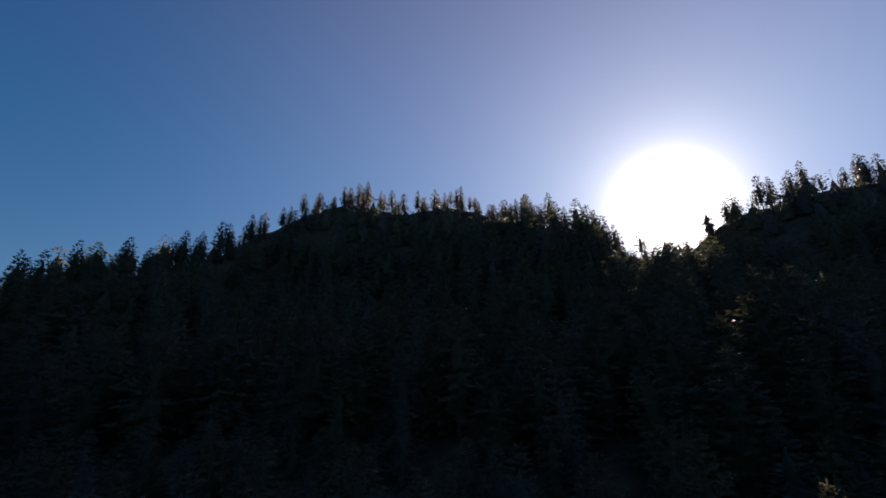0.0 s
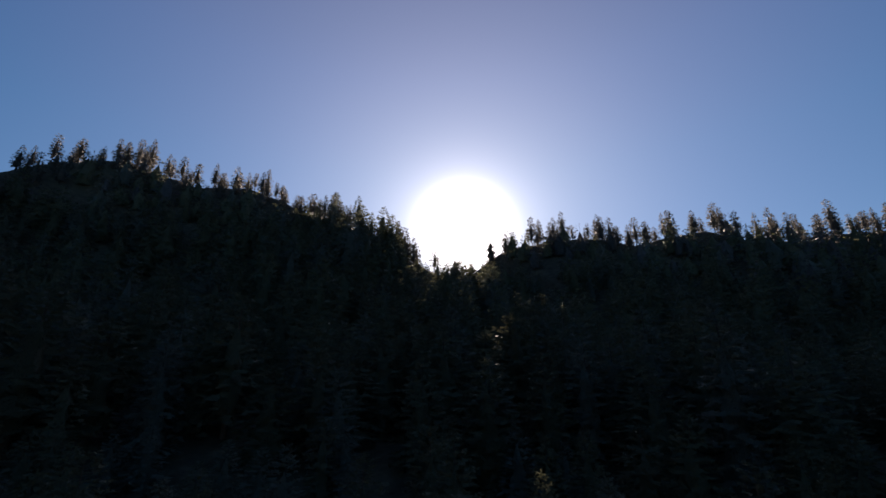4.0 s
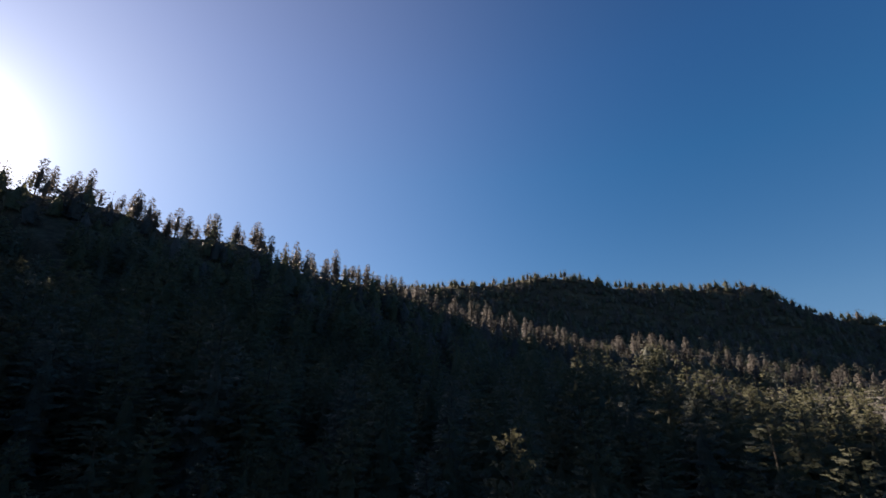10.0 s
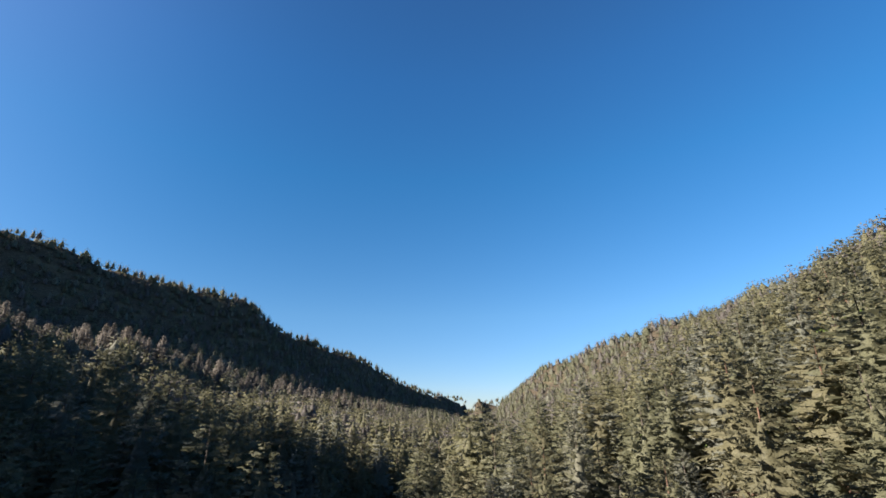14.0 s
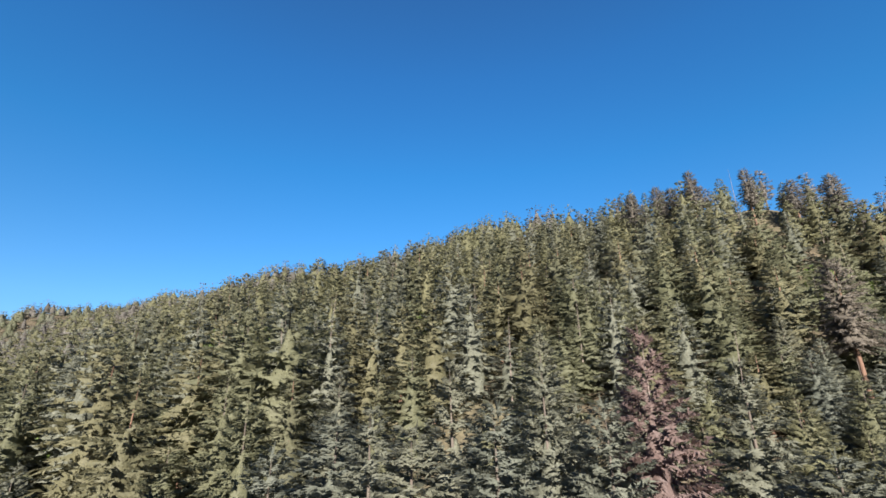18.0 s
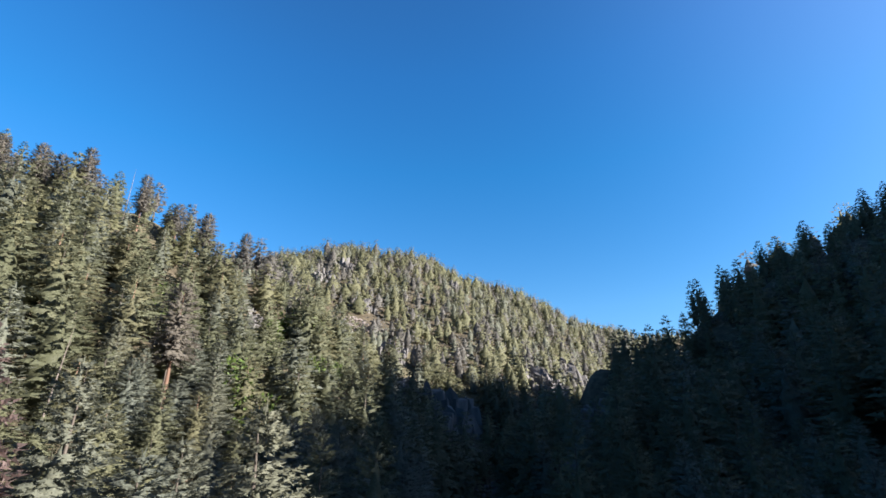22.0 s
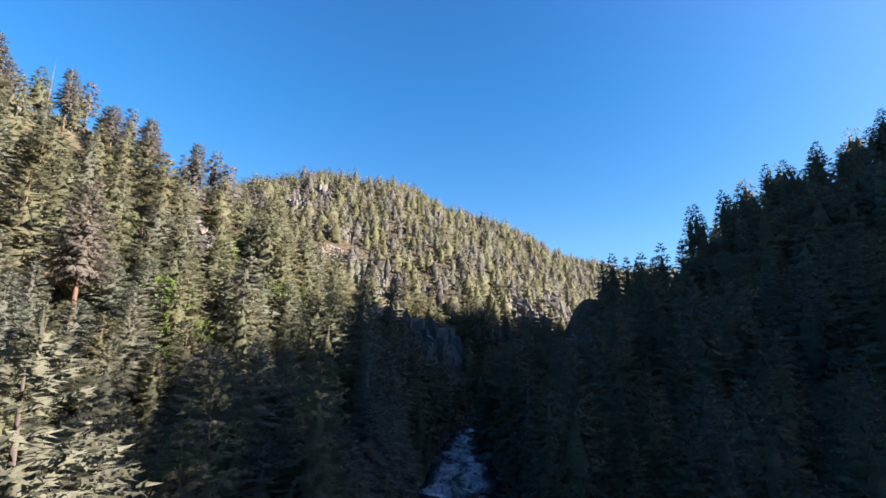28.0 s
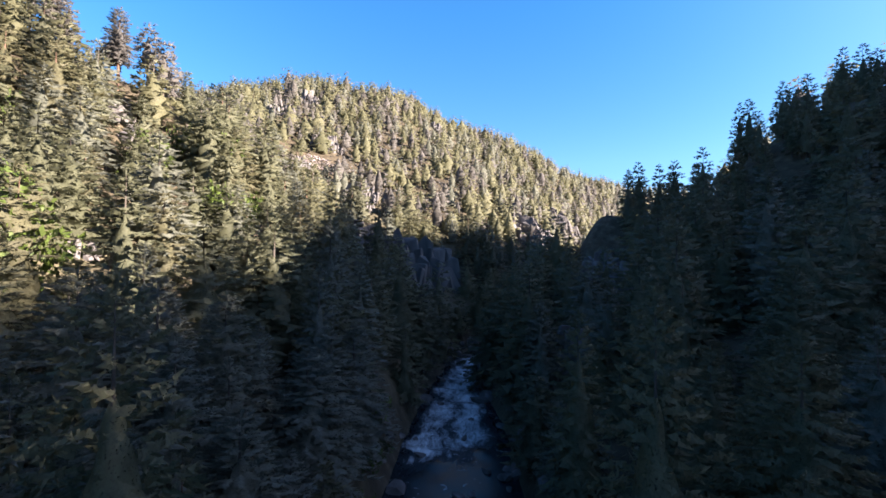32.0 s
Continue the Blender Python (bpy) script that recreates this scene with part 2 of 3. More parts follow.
# ridges: azimuth and distance from the river bend, height of the ground
SUN_RIDGE = [(318, 215, 50), (322, 214, 48), (326, 200, 44), (328.4, 205, 61), (331, 209, 69), (334, 215, 73), (338, 224, 86), (342, 234, 92), (345.5, 250, 103), (349.5, 270, 116), (354, 285, 137), (358.6, 305, 159), (4, 318, 166), (12.4, 305, 165), (18, 292, 163), (24, 275, 149), (28, 255, 141), (32, 240, 130), (37, 240, 109), (40, 258, 108), (45, 280, 107), (49, 299, 132), (52, 300, 141), (60, 300, 142), (66, 304, 133), (74, 312, 139), (79, 325, 131), (84, 340, 128), (92, 370, 132), (100.7, 400, 112), (109, 430, 99), (117, 460, 87), (124, 480, 90), (133, 510, 68), (141, 540, 49), (150, 580, 34)]
FAR_RIDGE = [(75, 960, 284), (86, 970, 307), (93, 980, 315), (99, 985, 311), (105, 1000, 313), (113, 1030, 315), (124, 1090, 315), (134, 1180, 306), (139.5, 1260, 233), (149, 1450, 175), (156, 1700, 107), (163, 2200, 90), (168, 2300, 115)]
LEFT_RIDGE = [(167, 1350, 88), (172, 1100, 151), (176, 1000, 153), (184.5, 800, 174), (189, 690, 152), (195.6, 560, 143), (200.5, 460, 122), (205.9, 392, 132), (213, 362, 129), (222, 336, 136), (228, 322, 140), (234, 304, 147), (242.6, 268, 128), (251, 232, 120), (257, 212, 111), (263.7, 199, 103), (267, 196, 95), (271, 194, 86), (275, 194, 82), (278, 205, 69), (282, 235, 65)]
BACK_HILL = [(266, 560, 189), (276, 535, 177), (280, 515, 187), (286, 505, 206), (292, 505, 199), (298, 525, 194), (305, 550, 172), (310, 575, 152), (315, 610, 137), (320, 670, 122), (328, 800, 130), (338, 950, 151)]

# hidden behind the spur: added to cast shade on the back hill's foot
UNSEEN_RIDGE = [(326, 335, 50), (331, 311, 86), (336, 290, 98), (343, 300, 110), (352, 320, 128)]


def polar(rows):
    return [(r * math.sin(radians(a)), r * math.cos(radians(a)), z) for a, r, z in rows]


def to_line(x, y, line):
    """Distance to a line of points, and the line's height at the nearest place."""
    best, high = np.full(np.shape(x), 1e9), np.zeros(np.shape(x))
    for (ax, ay, az), (bx, by, bz) in zip(line, line[1:]):
        dx, dy = bx - ax, by - ay
        t = np.clip(((x - ax) * dx + (y - ay) * dy) / (dx * dx + dy * dy), 0, 1)
        d = np.hypot(x - ax - t * dx, y - ay - t * dy)
        high, best = np.where(d < best, az + t * (bz - az), high), np.minimum(d, best)
    return best, high


LATTICE = np.random.RandomState(7).rand(256, 256)


def value_noise(x, y):
    xi, yi = np.floor(x).astype(int), np.floor(y).astype(int)
    fx, fy = x - xi, y - yi
    fx, fy = fx * fx * (3 - 2 * fx), fy * fy * (3 - 2 * fy)
    g = lambda i, j: LATTICE[(xi + i) % 256, (yi + j) % 256]
    return (g(0, 0) * (1 - fx) + g(1, 0) * fx) * (1 - fy) + (g(0, 1) * (1 - fx) + g(1, 1) * fx) * fy - 0.5


def rough(x, y, size, octaves=4):
    total, amp = np.zeros(np.shape(x)), 1.0
    for k in range(octaves):
        total += amp * value_noise(x / size + 17.3 * k, y / size + 5.1 * k)
        size, amp = size * 0.5, amp * 0.5
    return total


RIVER_LINE = [(x, y, 0.0) for x, y in RIVER]
RIDGES = [polar(r) for r in (SUN_RIDGE, FAR_RIDGE, LEFT_RIDGE, BACK_HILL, UNSEEN_RIDGE)]
# the lines by which the land rises, and how hollow each slope is
SLOPES = list(zip([polar(SUN_RIDGE[:13]), polar(SUN_RIDGE[12:])] + RIDGES[1:], (1.4, 1.9, 2.2, 1.25, 1.0, 1.6)))


def river_distance(x, y):
    return to_line(x, y, RIVER_LINE)[0]


def river_half_width(x, y):
    narrow = 1.0 - 0.5 * np.clip((-112.0 - x) / 44.0, 0, 1) * (y < 220)
    return (9.8 + 2.0 * value_noise(x / 33.0 + 3.3, y / 33.0)) * narrow


def ground_height(x, y):
    x, y = np.asarray(x, float), np.asarray(y, float)
    dr = river_distance(x, y)
    half = river_half_width(x, y)
    total = np.zeros(x.shape)
    for line, hollow in SLOPES:
        d, h = to_line(x, y, line)
        d = np.sqrt(d * d + 100.0) - 10.0
        u = dr / (dr + d + 1e-6)
        total += np.maximum(h * u ** hollow, 0.01) ** 9
    z = total ** (1 / 9)
    z = z + np.clip((dr - 15) / 130, 0, 1) * 9.0 * rough(x, y, 70.0) + np.clip((dr - 11) / 20, 0, 1) * 1.6 * rough(x + 300, y, 9.0, 3)
    # spurs and gullies of the far mountains
    z = z + np.clip((np.hypot(x, y) - 620) / 260, 0, 1) * np.clip(dr / 300, 0, 1) * 34.0 * rough(x + 900, y, 210.0, 2)
    bank = np.clip((dr - half) / 5.0, 0, 1)
    return np.where(dr < half, -1.2, z * bank + 1.6 * bank - 1.2 * (1 - bank))


def ground_at(x, y):
    return float(ground_height(np.array([x]), np.array([y]))[0])


def fill(name, verts, faces, mats, index=None, smooth=False, tone=None, grain=None, swell=None):
    """A mesh from arrays: faces are triangles or quads, index the material of each, tone a value by vertex."""
    me = bpy.data.meshes.new(name)
    verts, faces = np.asarray(verts, np.float32), np.asarray(faces, np.int32)
    n, k = faces.shape
    me.vertices.add(len(verts)), me.loops.add(n * k), me.polygons.add(n)
    me.vertices.foreach_set("co", verts.ravel())
    me.loops.foreach_set("vertex_index", faces.ravel())
    me.polygons.foreach_set("loop_start", np.arange(0, n * k, k, dtype=np.int32))
    if index is not None:
        me.polygons.foreach_set("material_index", np.asarray(index, np.int32))
    me.polygons.foreach_set("use_smooth", np.full(n, smooth))
    for m in mats:
        me.materials.append(m)
    if tone is not None:
        me.attributes.new("tone", "FLOAT", "POINT").data.foreach_set("value", np.asarray(tone, np.float32))
    if grain is not None:
        me.attributes.new("grain", "FLOAT", "POINT").data.foreach_set("value", np.full(len(verts), grain, np.float32))
    me.update(calc_edges=True)
    if swell is not None:
        me.normals_split_custom_set_from_vertices(swell)
    return me


def sheet_faces(rows, cols, wrap):
    i, j = np.meshgrid(np.arange(rows - 1), np.arange(cols if wrap else cols - 1), indexing="ij")
    k = (j + 1) % cols
    return np.stack([i * cols + j, i * cols + k, (i + 1) * cols + k, (i + 1) * cols + j], -1).reshape(-1, 4)


CENTRE = (-20.0, 12.0)


def build_ground():
    radii = np.concatenate([[0.5], np.geomspace(4, 60, 24), np.geomspace(62, 600, 130), np.geomspace(615, 4600, 70)])
    a = np.linspace(0, 2 * np.pi, 540, endpoint=False)
    r, a = np.meshgrid(radii, a, indexing="ij")
    x, y = CENTRE[0] + r * np.sin(a), CENTRE[1] + r * np.cos(a)
    z = ground_height(x, y)
    ob = new("ground", fill("ground", np.stack([x, y, z], -1).reshape(-1, 3), sheet_faces(len(radii), 540, True)[:, ::-1], [GROUND], smooth=True))
    tagged(ob, "steep brown forest floor with dry grass and duff", "ground", kind="structure")


def build_river():
    pts = []
    for (ax, ay), (bx, by) in zip(RIVER, RIVER[1:]):
        n = max(2, int(math.hypot(bx - ax, by - ay) / 1.2)) if abs(ax) < 400 and abs(ay) < 420 else 12
        pts += [(ax + (bx - ax) * k / n, ay + (by - ay) * k / n) for k in range(n)]
    p = np.array(pts)
    for _ in range(12):
        p[1:-1] = (p[:-2] + p[1:-1] * 2 + p[2:]) / 4
    t = np.gradient(p, axis=0)
    t /= np.linalg.norm(t, axis=1)[:, None]
    side = np.stack([-t[:, 1], t[:, 0]], -1)
    w = np.linspace(-14, 14, 34)
    xy = p[:, None] + side[:, None] * w[None, :, None]
    x, y = xy[..., 0], xy[..., 1]
    rapid = np.clip((-100 - x) / 7, 0, 1) * np.clip((x + 190) / 20, 0, 1) * (y < 140)
    rapid *= np.clip(1.25 - (np.abs(w)[None, :] / river_half_width(x, y)) ** 2, 0, 1)
    z = -0.35 + (0.12 + 0.88 * rapid) * 0.8 * rough(x, y, 3.2, 3) + 0.5 * rapid * rough(x + 50, y, 9.0, 2)
    me = fill("river", np.stack([x, y, z], -1).reshape(-1, 3), sheet_faces(len(p), len(w), False), [WATER], smooth=True)
    at = me.attributes.new("rapid", "FLOAT", "POINT")
    at.data.foreach_set("value", rapid.astype(np.float32).ravel())
    tagged(new("river", me), "dark river breaking into white rapids between trees", "river", kind="structure")


build_ground()
build_river()


# ---- conifers ----
def tube(points, radii, sides):
    """A tapered trunk along points."""
    a = np.linspace(0, 2 * np.pi, sides, endpoint=False)
    v = np.concatenate([np.stack([p[0] + r * np.cos(a), p[1] + r * np.sin(a), np.full(sides, p[2])], -1) for p, r in zip(points, radii)])
    q = sheet_faces(len(points), sides, True)
    return v, np.concatenate([q[:, [0, 1, 2]], q[:, [0, 2, 3]]])


def unit(v):
    return v / (np.linalg.norm(v, axis=-1, keepdims=True) + 1e-6)


def crown(rng, tall, radius, base, whorls, per, rows, shape, broad, gaps=0.08, slack=0.22, inside=0.3, long=1.0, droop=0.26, toss=0.24, flat=0.5, soft=0.7):
    """Whorled boughs; along each one, rows of needled sprays run out and down to both sides. Gives places, faces and normals, which swell outwards with the mass of the crown."""
    P, W, S, O, R = [], [], [], [], []
    t = np.repeat(inside + (1 - inside) * ((np.arange(rows) + 0.5) / rows) ** 0.62, 2)
    sign = np.tile([-1.0, 1.0], rows)
    for i in range(whorls):
        s = min(max((i + rng.uniform(-0.5, 0.5)) / whorls, 0.0), 0.985)
        h = tall * (base + (1 - base) * s)
        reach = radius * ((1 - s) ** shape * 0.97 + 0.03) * min(1.0, 0.6 + 2.6 * s)
        for j in range(per):
            if rng.rand() < gaps:
                continue
            a = 2 * math.pi * (j + 0.5 * (i % 2) + rng.uniform(-0.35, 0.35)) / per
            L = reach * rng.uniform(1 - slack * 1.5, 1 + slack) + 0.12
            rise = -0.12 + 0.8 * s + rng.uniform(-0.12, 0.12)
            u = t + rng.uniform(-0.5, 0.5, len(t)) * (1 - inside) / rows
            out, side = np.array([math.cos(a), math.sin(a), 0]), np.array([-math.sin(a), math.cos(a), 0])
            p = out * (L * u)[:, None]
            p[:, 2] = h + L * (rise * u - droop * u * u * (1 - s)) + rng.uniform(-0.4, 0.4) + rng.uniform(-0.14, 0.14, len(t))
            d = out * rng.uniform(0.25, 1.0, len(t))[:, None] + side * (sign * rng.uniform(0.5, 1.0, len(t)))[:, None]
            d[:, 2] = rng.uniform(-0.75, 0.25, len(t)) - 1.2 * max(0.0, 0.3 - flat) + 0.5 * s
            P.append(p), W.append(unit(d)), O.append(np.tile(out, (len(t), 1)))
            R.append(out * 0.66 + (0, 0, 0.42) + side * (sign * 0.25)[:, None] + rng.normal(0, 0.11, 3))
            S.append(long * (0.30 * L * (1.25 - 0.7 * u) + 0.22) * rng.uniform(0.75, 1.35, len(t)))
    # the leader
    k = 6 if rows > 2 else 3
    p = np.zeros((k, 3))
    p[:, 2] = tall * np.linspace(0.955, 0.985, k)
    d, out = rng.normal(0, 0.16, (k, 3)), unit(rng.normal(0, 1, (k, 3)))
    d[:, 2] = 1.3
    P.append(p), W.append(unit(d)), O.append(out), R.append(out), S.append(np.full(k, tall * 0.045))
    P, W, O, R, S = np.concatenate(P), np.concatenate(W), np.concatenate(O), np.concatenate(R), np.concatenate(S)[:, None]
    face = O * (1 - flat) + (0, 0, flat) + rng.normal(0, toss, P.shape)
    face -= W * (face * W).sum(1)[:, None]
    face = unit(face)
    across = np.cross(face, W) * broad * (0.06 + 0.94 * np.minimum(S, 1.8)) * rng.uniform(0.7, 1.3, S.shape)
    across[-k:] *= 0.3
    start = P - W * S * 0.12
    V = np.stack([start - across, start + across, start + W * S * 1.12 - across * rng.uniform(-0.5, 0.5, S.shape)], 1)
    swell = unit(R) * soft + face * (1 - soft)
    N = unit(np.repeat(swell[:, None], 3, 1) + np.array([-0.12, -0.12, 0.12])[None, :, None] * O[:, None])
    F = np.arange(len(V) * 3, dtype=np.int32).reshape(-1, 3)
    turned = (np.cross(V[:, 1] - V[:, 0], V[:, 2] - V[:, 0]) * swell).sum(1) < 0
    F[turned] = F[turned][:, ::-1]
    return V.reshape(-1, 3).astype(np.float32), F, N.reshape(-1, 3).astype(np.float32)


def trunk(rng, tall, thick, sides, rings):
    lean = rng.uniform(-0.012, 0.012, 2) * tall
    f = np.linspace(0, 1, rings)
    pts = [(lean[0] * k * k, lean[1] * k * k, -1.5 + (tall * 0.985 + 1.5) * k) for k in f]
    flare = [thick * ((1 - k) ** 0.85 + 0.02) * (1 + 0.35 * max(0, 1 - k * 14)) for k in f]
    return tube(pts, flare, sides)


def body(rng, tall, radius, base, layers, sides, shape, uneven):
    """The mass of a crown: boughs in rings, each swelling out low and drawn in above."""
    V, N, rings = [], [], 2 * layers + 1
    lean, sway = rng.uniform(0, 6.28), rng.uniform(0.0, 0.16)
    for i in range(rings):
        s = min(i / (rings - 1), 0.995)
        reach = radius * ((1 - s) ** shape * 0.98 + 0.012) * min(1.0, 0.55 + 3.2 * s) * (1.1 if i % 2 == 0 else 0.8)
        for k in range(sides):
            a = 2 * math.pi * (k + rng.uniform(-0.3, 0.3)) / sides
            r = reach * rng.uniform(1 - uneven, 1 + uneven) * (1 + sway * math.cos(a - lean))
            z = tall * (base + (0.78 - base) * s) + (rng.uniform(-0.7, 0.1) if i % 2 == 0 else rng.uniform(-0.2, 0.4)) * min(1.0, reach)
            V.append((r * math.cos(a), r * math.sin(a), min(z, tall)))
            N.append((math.cos(a), math.sin(a), 0.35 if i % 2 else 0.75))
    q = sheet_faces(rings, sides, True)
    return np.array(V, np.float32), np.concatenate([q[:, [0, 1, 2]], q[:, [0, 2, 3]]]).astype(np.int32), unit(np.array(N, np.float32))


def joined(*meshes):
    """Meshes put together, each one a tuple of places, faces and, if all have them, normals."""
    V, T, n = [], [], 0
    for v, t, *_ in meshes:
        V.append(v), T.append(t + n)
        n += len(v)
    return (np.concatenate(V), np.concatenate(T), *([np.concatenate([m[2] for m in meshes])] if len(meshes[0]) > 2 else []))


# radius, crown base and outline of a tree 24 m high
KINDS = {"fir": (5.9, 0.03, 0.82), "slim": (4.8, 0.04, 0.82), "pine": (5.0, 0.12, 0.6), "ridge": (3.9, 0.30, 0.52), "crest": (4.3, 0.16, 0.78), "old": (4.0, 0.40, 0.5)}
# for each distance: whorls, boughs in a whorl, rows of sprays, their breadth, where they begin and their length, how flat they lie, how soft the crown is, rings and sides of its mass
DETAIL = {
    -1: (7, 4, 1, 0.7, 0.55, 1.3, 0.3, 0.85, 1, 6, 0.7),
    0: (9, 5, 1, 0.6, 0.55, 1.3, 0.3, 0.85, 2, 6, 0.66),
    1: (20, 6, 2, 0.46, 0.42, 1.1, 0.3, 0.88, 4, 6, 0.52),
    2: (25, 7, 3, 0.36, 0.36, 0.92, 0.32, 0.9, 5, 7, 0.48),
    3: (30, 8, 6, 0.25, 0.3, 0.68, 0.2, 0.9, 8, 8, 0.5),
    4: (34, 10, 10, 0.21, 0.26, 0.6, 0.16, 0.9, 11, 9, 0.5),
}


def template(kind, seed, detail):
    """Crown and trunk, from the farthest trees (-1) to the nearest (4)."""
    rng = np.random.RandomState(seed)
    radius, base, shape = KINDS[kind]
    shape = shape - (0.1 if detail < 1 else 0.06)
    radius, base = radius * rng.uniform(0.88, 1.12), base * rng.uniform(0.8, 1.2)
    open_crown = kind in ("pine", "ridge", "old")
    gaps, slack = (0.18, 0.32) if open_crown else (0.05, 0.17)
    whorls, per, rows, broad, inside, long, flat, soft, layers, sides, mass = DETAIL[detail]
    crown_mesh = crown(rng, 24.0, radius, base, whorls, per, rows, shape, broad, gaps, slack, inside, long, flat=flat, soft=soft, toss=0.34)
    crown_mesh = joined(crown_mesh, body(rng, 24.0, radius * mass * (0.82 if open_crown else 1.0), base, layers, sides, shape, 0.42 if detail > 0 else 0.3))
    return crown_mesh, trunk(rng, 24.0, 0.42 if kind == "old" else 0.33, (3, 3, 4, 5, 7, 9)[detail + 1], (2, 2, 3, 4, 6, 9)[detail + 1])


def forest(name, label, spots, templates, needles, wood, grain, seed=1):
    """Many trees as one mesh; spots: x, y, z, height, girth, turn."""
    spots = np.asarray(spots, float)
    if not len(spots):
        return None
    tones = np.random.RandomState(seed).rand(len(spots))
    V, F, M, C, N, n = [], [], [], [], [], 0
    for k, ((cv, cf, cn), (tv, tf)) in enumerate(templates):
        mine, tone = spots[k::len(templates)], tones[k::len(templates)]
        if not len(mine):
            continue
        base, faces = np.concatenate([cv, tv]), np.concatenate([cf, tf + len(cv)])
        swell = np.concatenate([cn, unit(tv * (1, 1, 0))])
        c, s = np.cos(mine[:, 5:6]), np.sin(mine[:, 5:6])
        x = (base[:, 0] * c - base[:, 1] * s) * mine[:, 4:5] + mine[:, 0:1]
        y = (base[:, 0] * s + base[:, 1] * c) * mine[:, 4:5] + mine[:, 1:2]
        z = base[:, 2] * (mine[:, 3:4] / 24.0) + mine[:, 2:3]
        V.append(np.stack([x, y, z], -1).reshape(-1, 3))
        N.append(np.stack([swell[:, 0] * c - swell[:, 1] * s, swell[:, 0] * s + swell[:, 1] * c, np.tile(swell[:, 2], (len(mine), 1))], -1).reshape(-1, 3))
        C.append(np.repeat(tone, len(base)))
        F.append((faces[None] + (np.arange(len(mine)) * len(base))[:, None, None] + n).reshape(-1, 3))
        M.append(np.tile(np.repeat([0, 1], [len(cf), len(tf)]), len(mine)))
        n += len(mine) * len(base)
    me = fill(name, np.concatenate(V), np.concatenate(F), [needles, wood], np.concatenate(M), True, np.concatenate(C), grain, np.concatenate(N))
    return tagged(new(name, me), label, "forest", kind="stuff")


# ---- things that stand at known places ----
# firs by the river: place and height
NEAR_FIRS = [(-25, -25, 23.5), (-22.5, -19, 22), (-31, -21, 22.8), (-27.5, -14.5, 22.8), (-40.6, -9.6, 25.5), (-36, -4.5, 22.8), (-36, 3, 27.5), (-46, -2, 20), (-19, -27, 22.8), (-20, -33, 21), (-13.5, -30, 21.7), (-16.5, -20, 24), (-45, -30, 22), (-47, -20, 21), (-74, 24, 19), (-67, 20.5, 15.8), (-62, 17, 15), (-71, 28.5, 16), (-76, 33, 12.5), (-77, 18, 21), (-81, 23, 20), (-86, 29, 20), (-90, 41, 18), (-84, 37, 17), (-97, 47, 19), (-70, 12, 21.5), (-61, 10, 16), (-43, 4, 21), (-96, -9, 15), (-92, -3, 14), (-99, -14, 17), (-94, 3, 15), (-89, -10, 16), (-101, 3, 16), (-108, -1, 16), (-112, 4, 17)]
DARK_FIRS = [(-47, 57, 19), (-44, 49.5, 16), (-40, 53, 17), (-55, 77, 22), (-48, 73, 22), (-57, 65.5, 21.5), (-51, 62.5, 19), (-64, 69, 17), (-82, 81, 15.5), (-110, 88, 15.5), (-61, 91, 23), (36, -89, 20), (37, -19, 22.5), (48, 4, 20), (52, 9, 21), (-2, -42, 21.7), (5, -49, 21.6), (-8, -38, 19), (30, -80, 22)]
RIDGE_PINES = [(-183, -66, 25), (-181, -55, 25), (-180, -49, 22.5), (-181, -42, 25.5), (-180, -24, 21), (-179, -12, 20), (-180, -2, 21), (-179, 12, 21.5), (-103, -5, 28)]
SPUR_FIRS = [(-125, 152, 26), (-113, 150, 25), (-107, 151, 24), (-98, 154, 27), (-88, 138, 19), (-92, 157, 28)]
DEAD_FIR = (-33.2, -13.8, 27.0)
# rock faces: place, width and height
OUTCROPS = [(-380, 94, 20, 14), (-410, 122, 16, 13), (-328, 114, 18, 13), (-262, 111, 11, 18), (-294, 86, 13, 8), (-204, 118, 30, 23), (-219, 102, 15, 17), (-236, 206, 26, 20), (-262, 262, 24, 20), (-404, 244, 17, 11), (-169, 13, 8, 6), (-163, 18, 7, 6), (-120, 12, 6, 5), (-169, 31, 8, 6), (-103, 93, 13, 14), (-86, 112, 11, 8), (-104, 106, 7, 5), (-118, 134, 15, 10), (-127, 137, 17, 13), (-193, 172, 15, 15), (-274, 119, 10, 13)]
GLADES = [(-296, 88, 11), (-91, -97, 7), (-86, -92, 6), (-51, -131, 6), (-163, 32, 5), (-286, 96, 9), (84, -272, 9), (78, -262, 8), (-7, -115, 5), (-305, 100, 9), (-191, 111, 10)]


def downhill(x, y):
    e = 4.0
    gx, gy = ground_at(x + e, y) - ground_at(x - e, y), ground_at(x, y + e) - ground_at(x, y - e)
    n = math.hypot(gx, gy) + 1e-6
    return -gx / n, -gy / n


def open_ground(x, y):
    """Where no tree grows: on and below rock faces, in glades, close to the trees set singly."""
    free = np.zeros(len(x), bool)
    for ox, oy, w, h in OUTCROPS:
        dx, dy = downhill(ox, oy)
        free |= np.hypot(x - ox, y - oy) < w * (0.5 if ox < -225 else 0.4)
        free |= (np.hypot(x - ox - dx * w * 0.9, y - oy - dy * w * 0.9) < w * 0.62) & (ox < -225)
        free |= (np.hypot(x - ox - dx * w * 0.5, y - oy - dy * w * 0.5) < w * 0.32) & (-225 <= ox < -90)
    for ox, oy, r in GLADES:
        free |= np.hypot(x - ox, y - oy) < r
    for ox, oy, h in NEAR_FIRS + DARK_FIRS + RIDGE_PINES + SPUR_FIRS + [DEAD_FIR]:
        free |= np.hypot(x - ox, y - oy) < 4.2
    return free


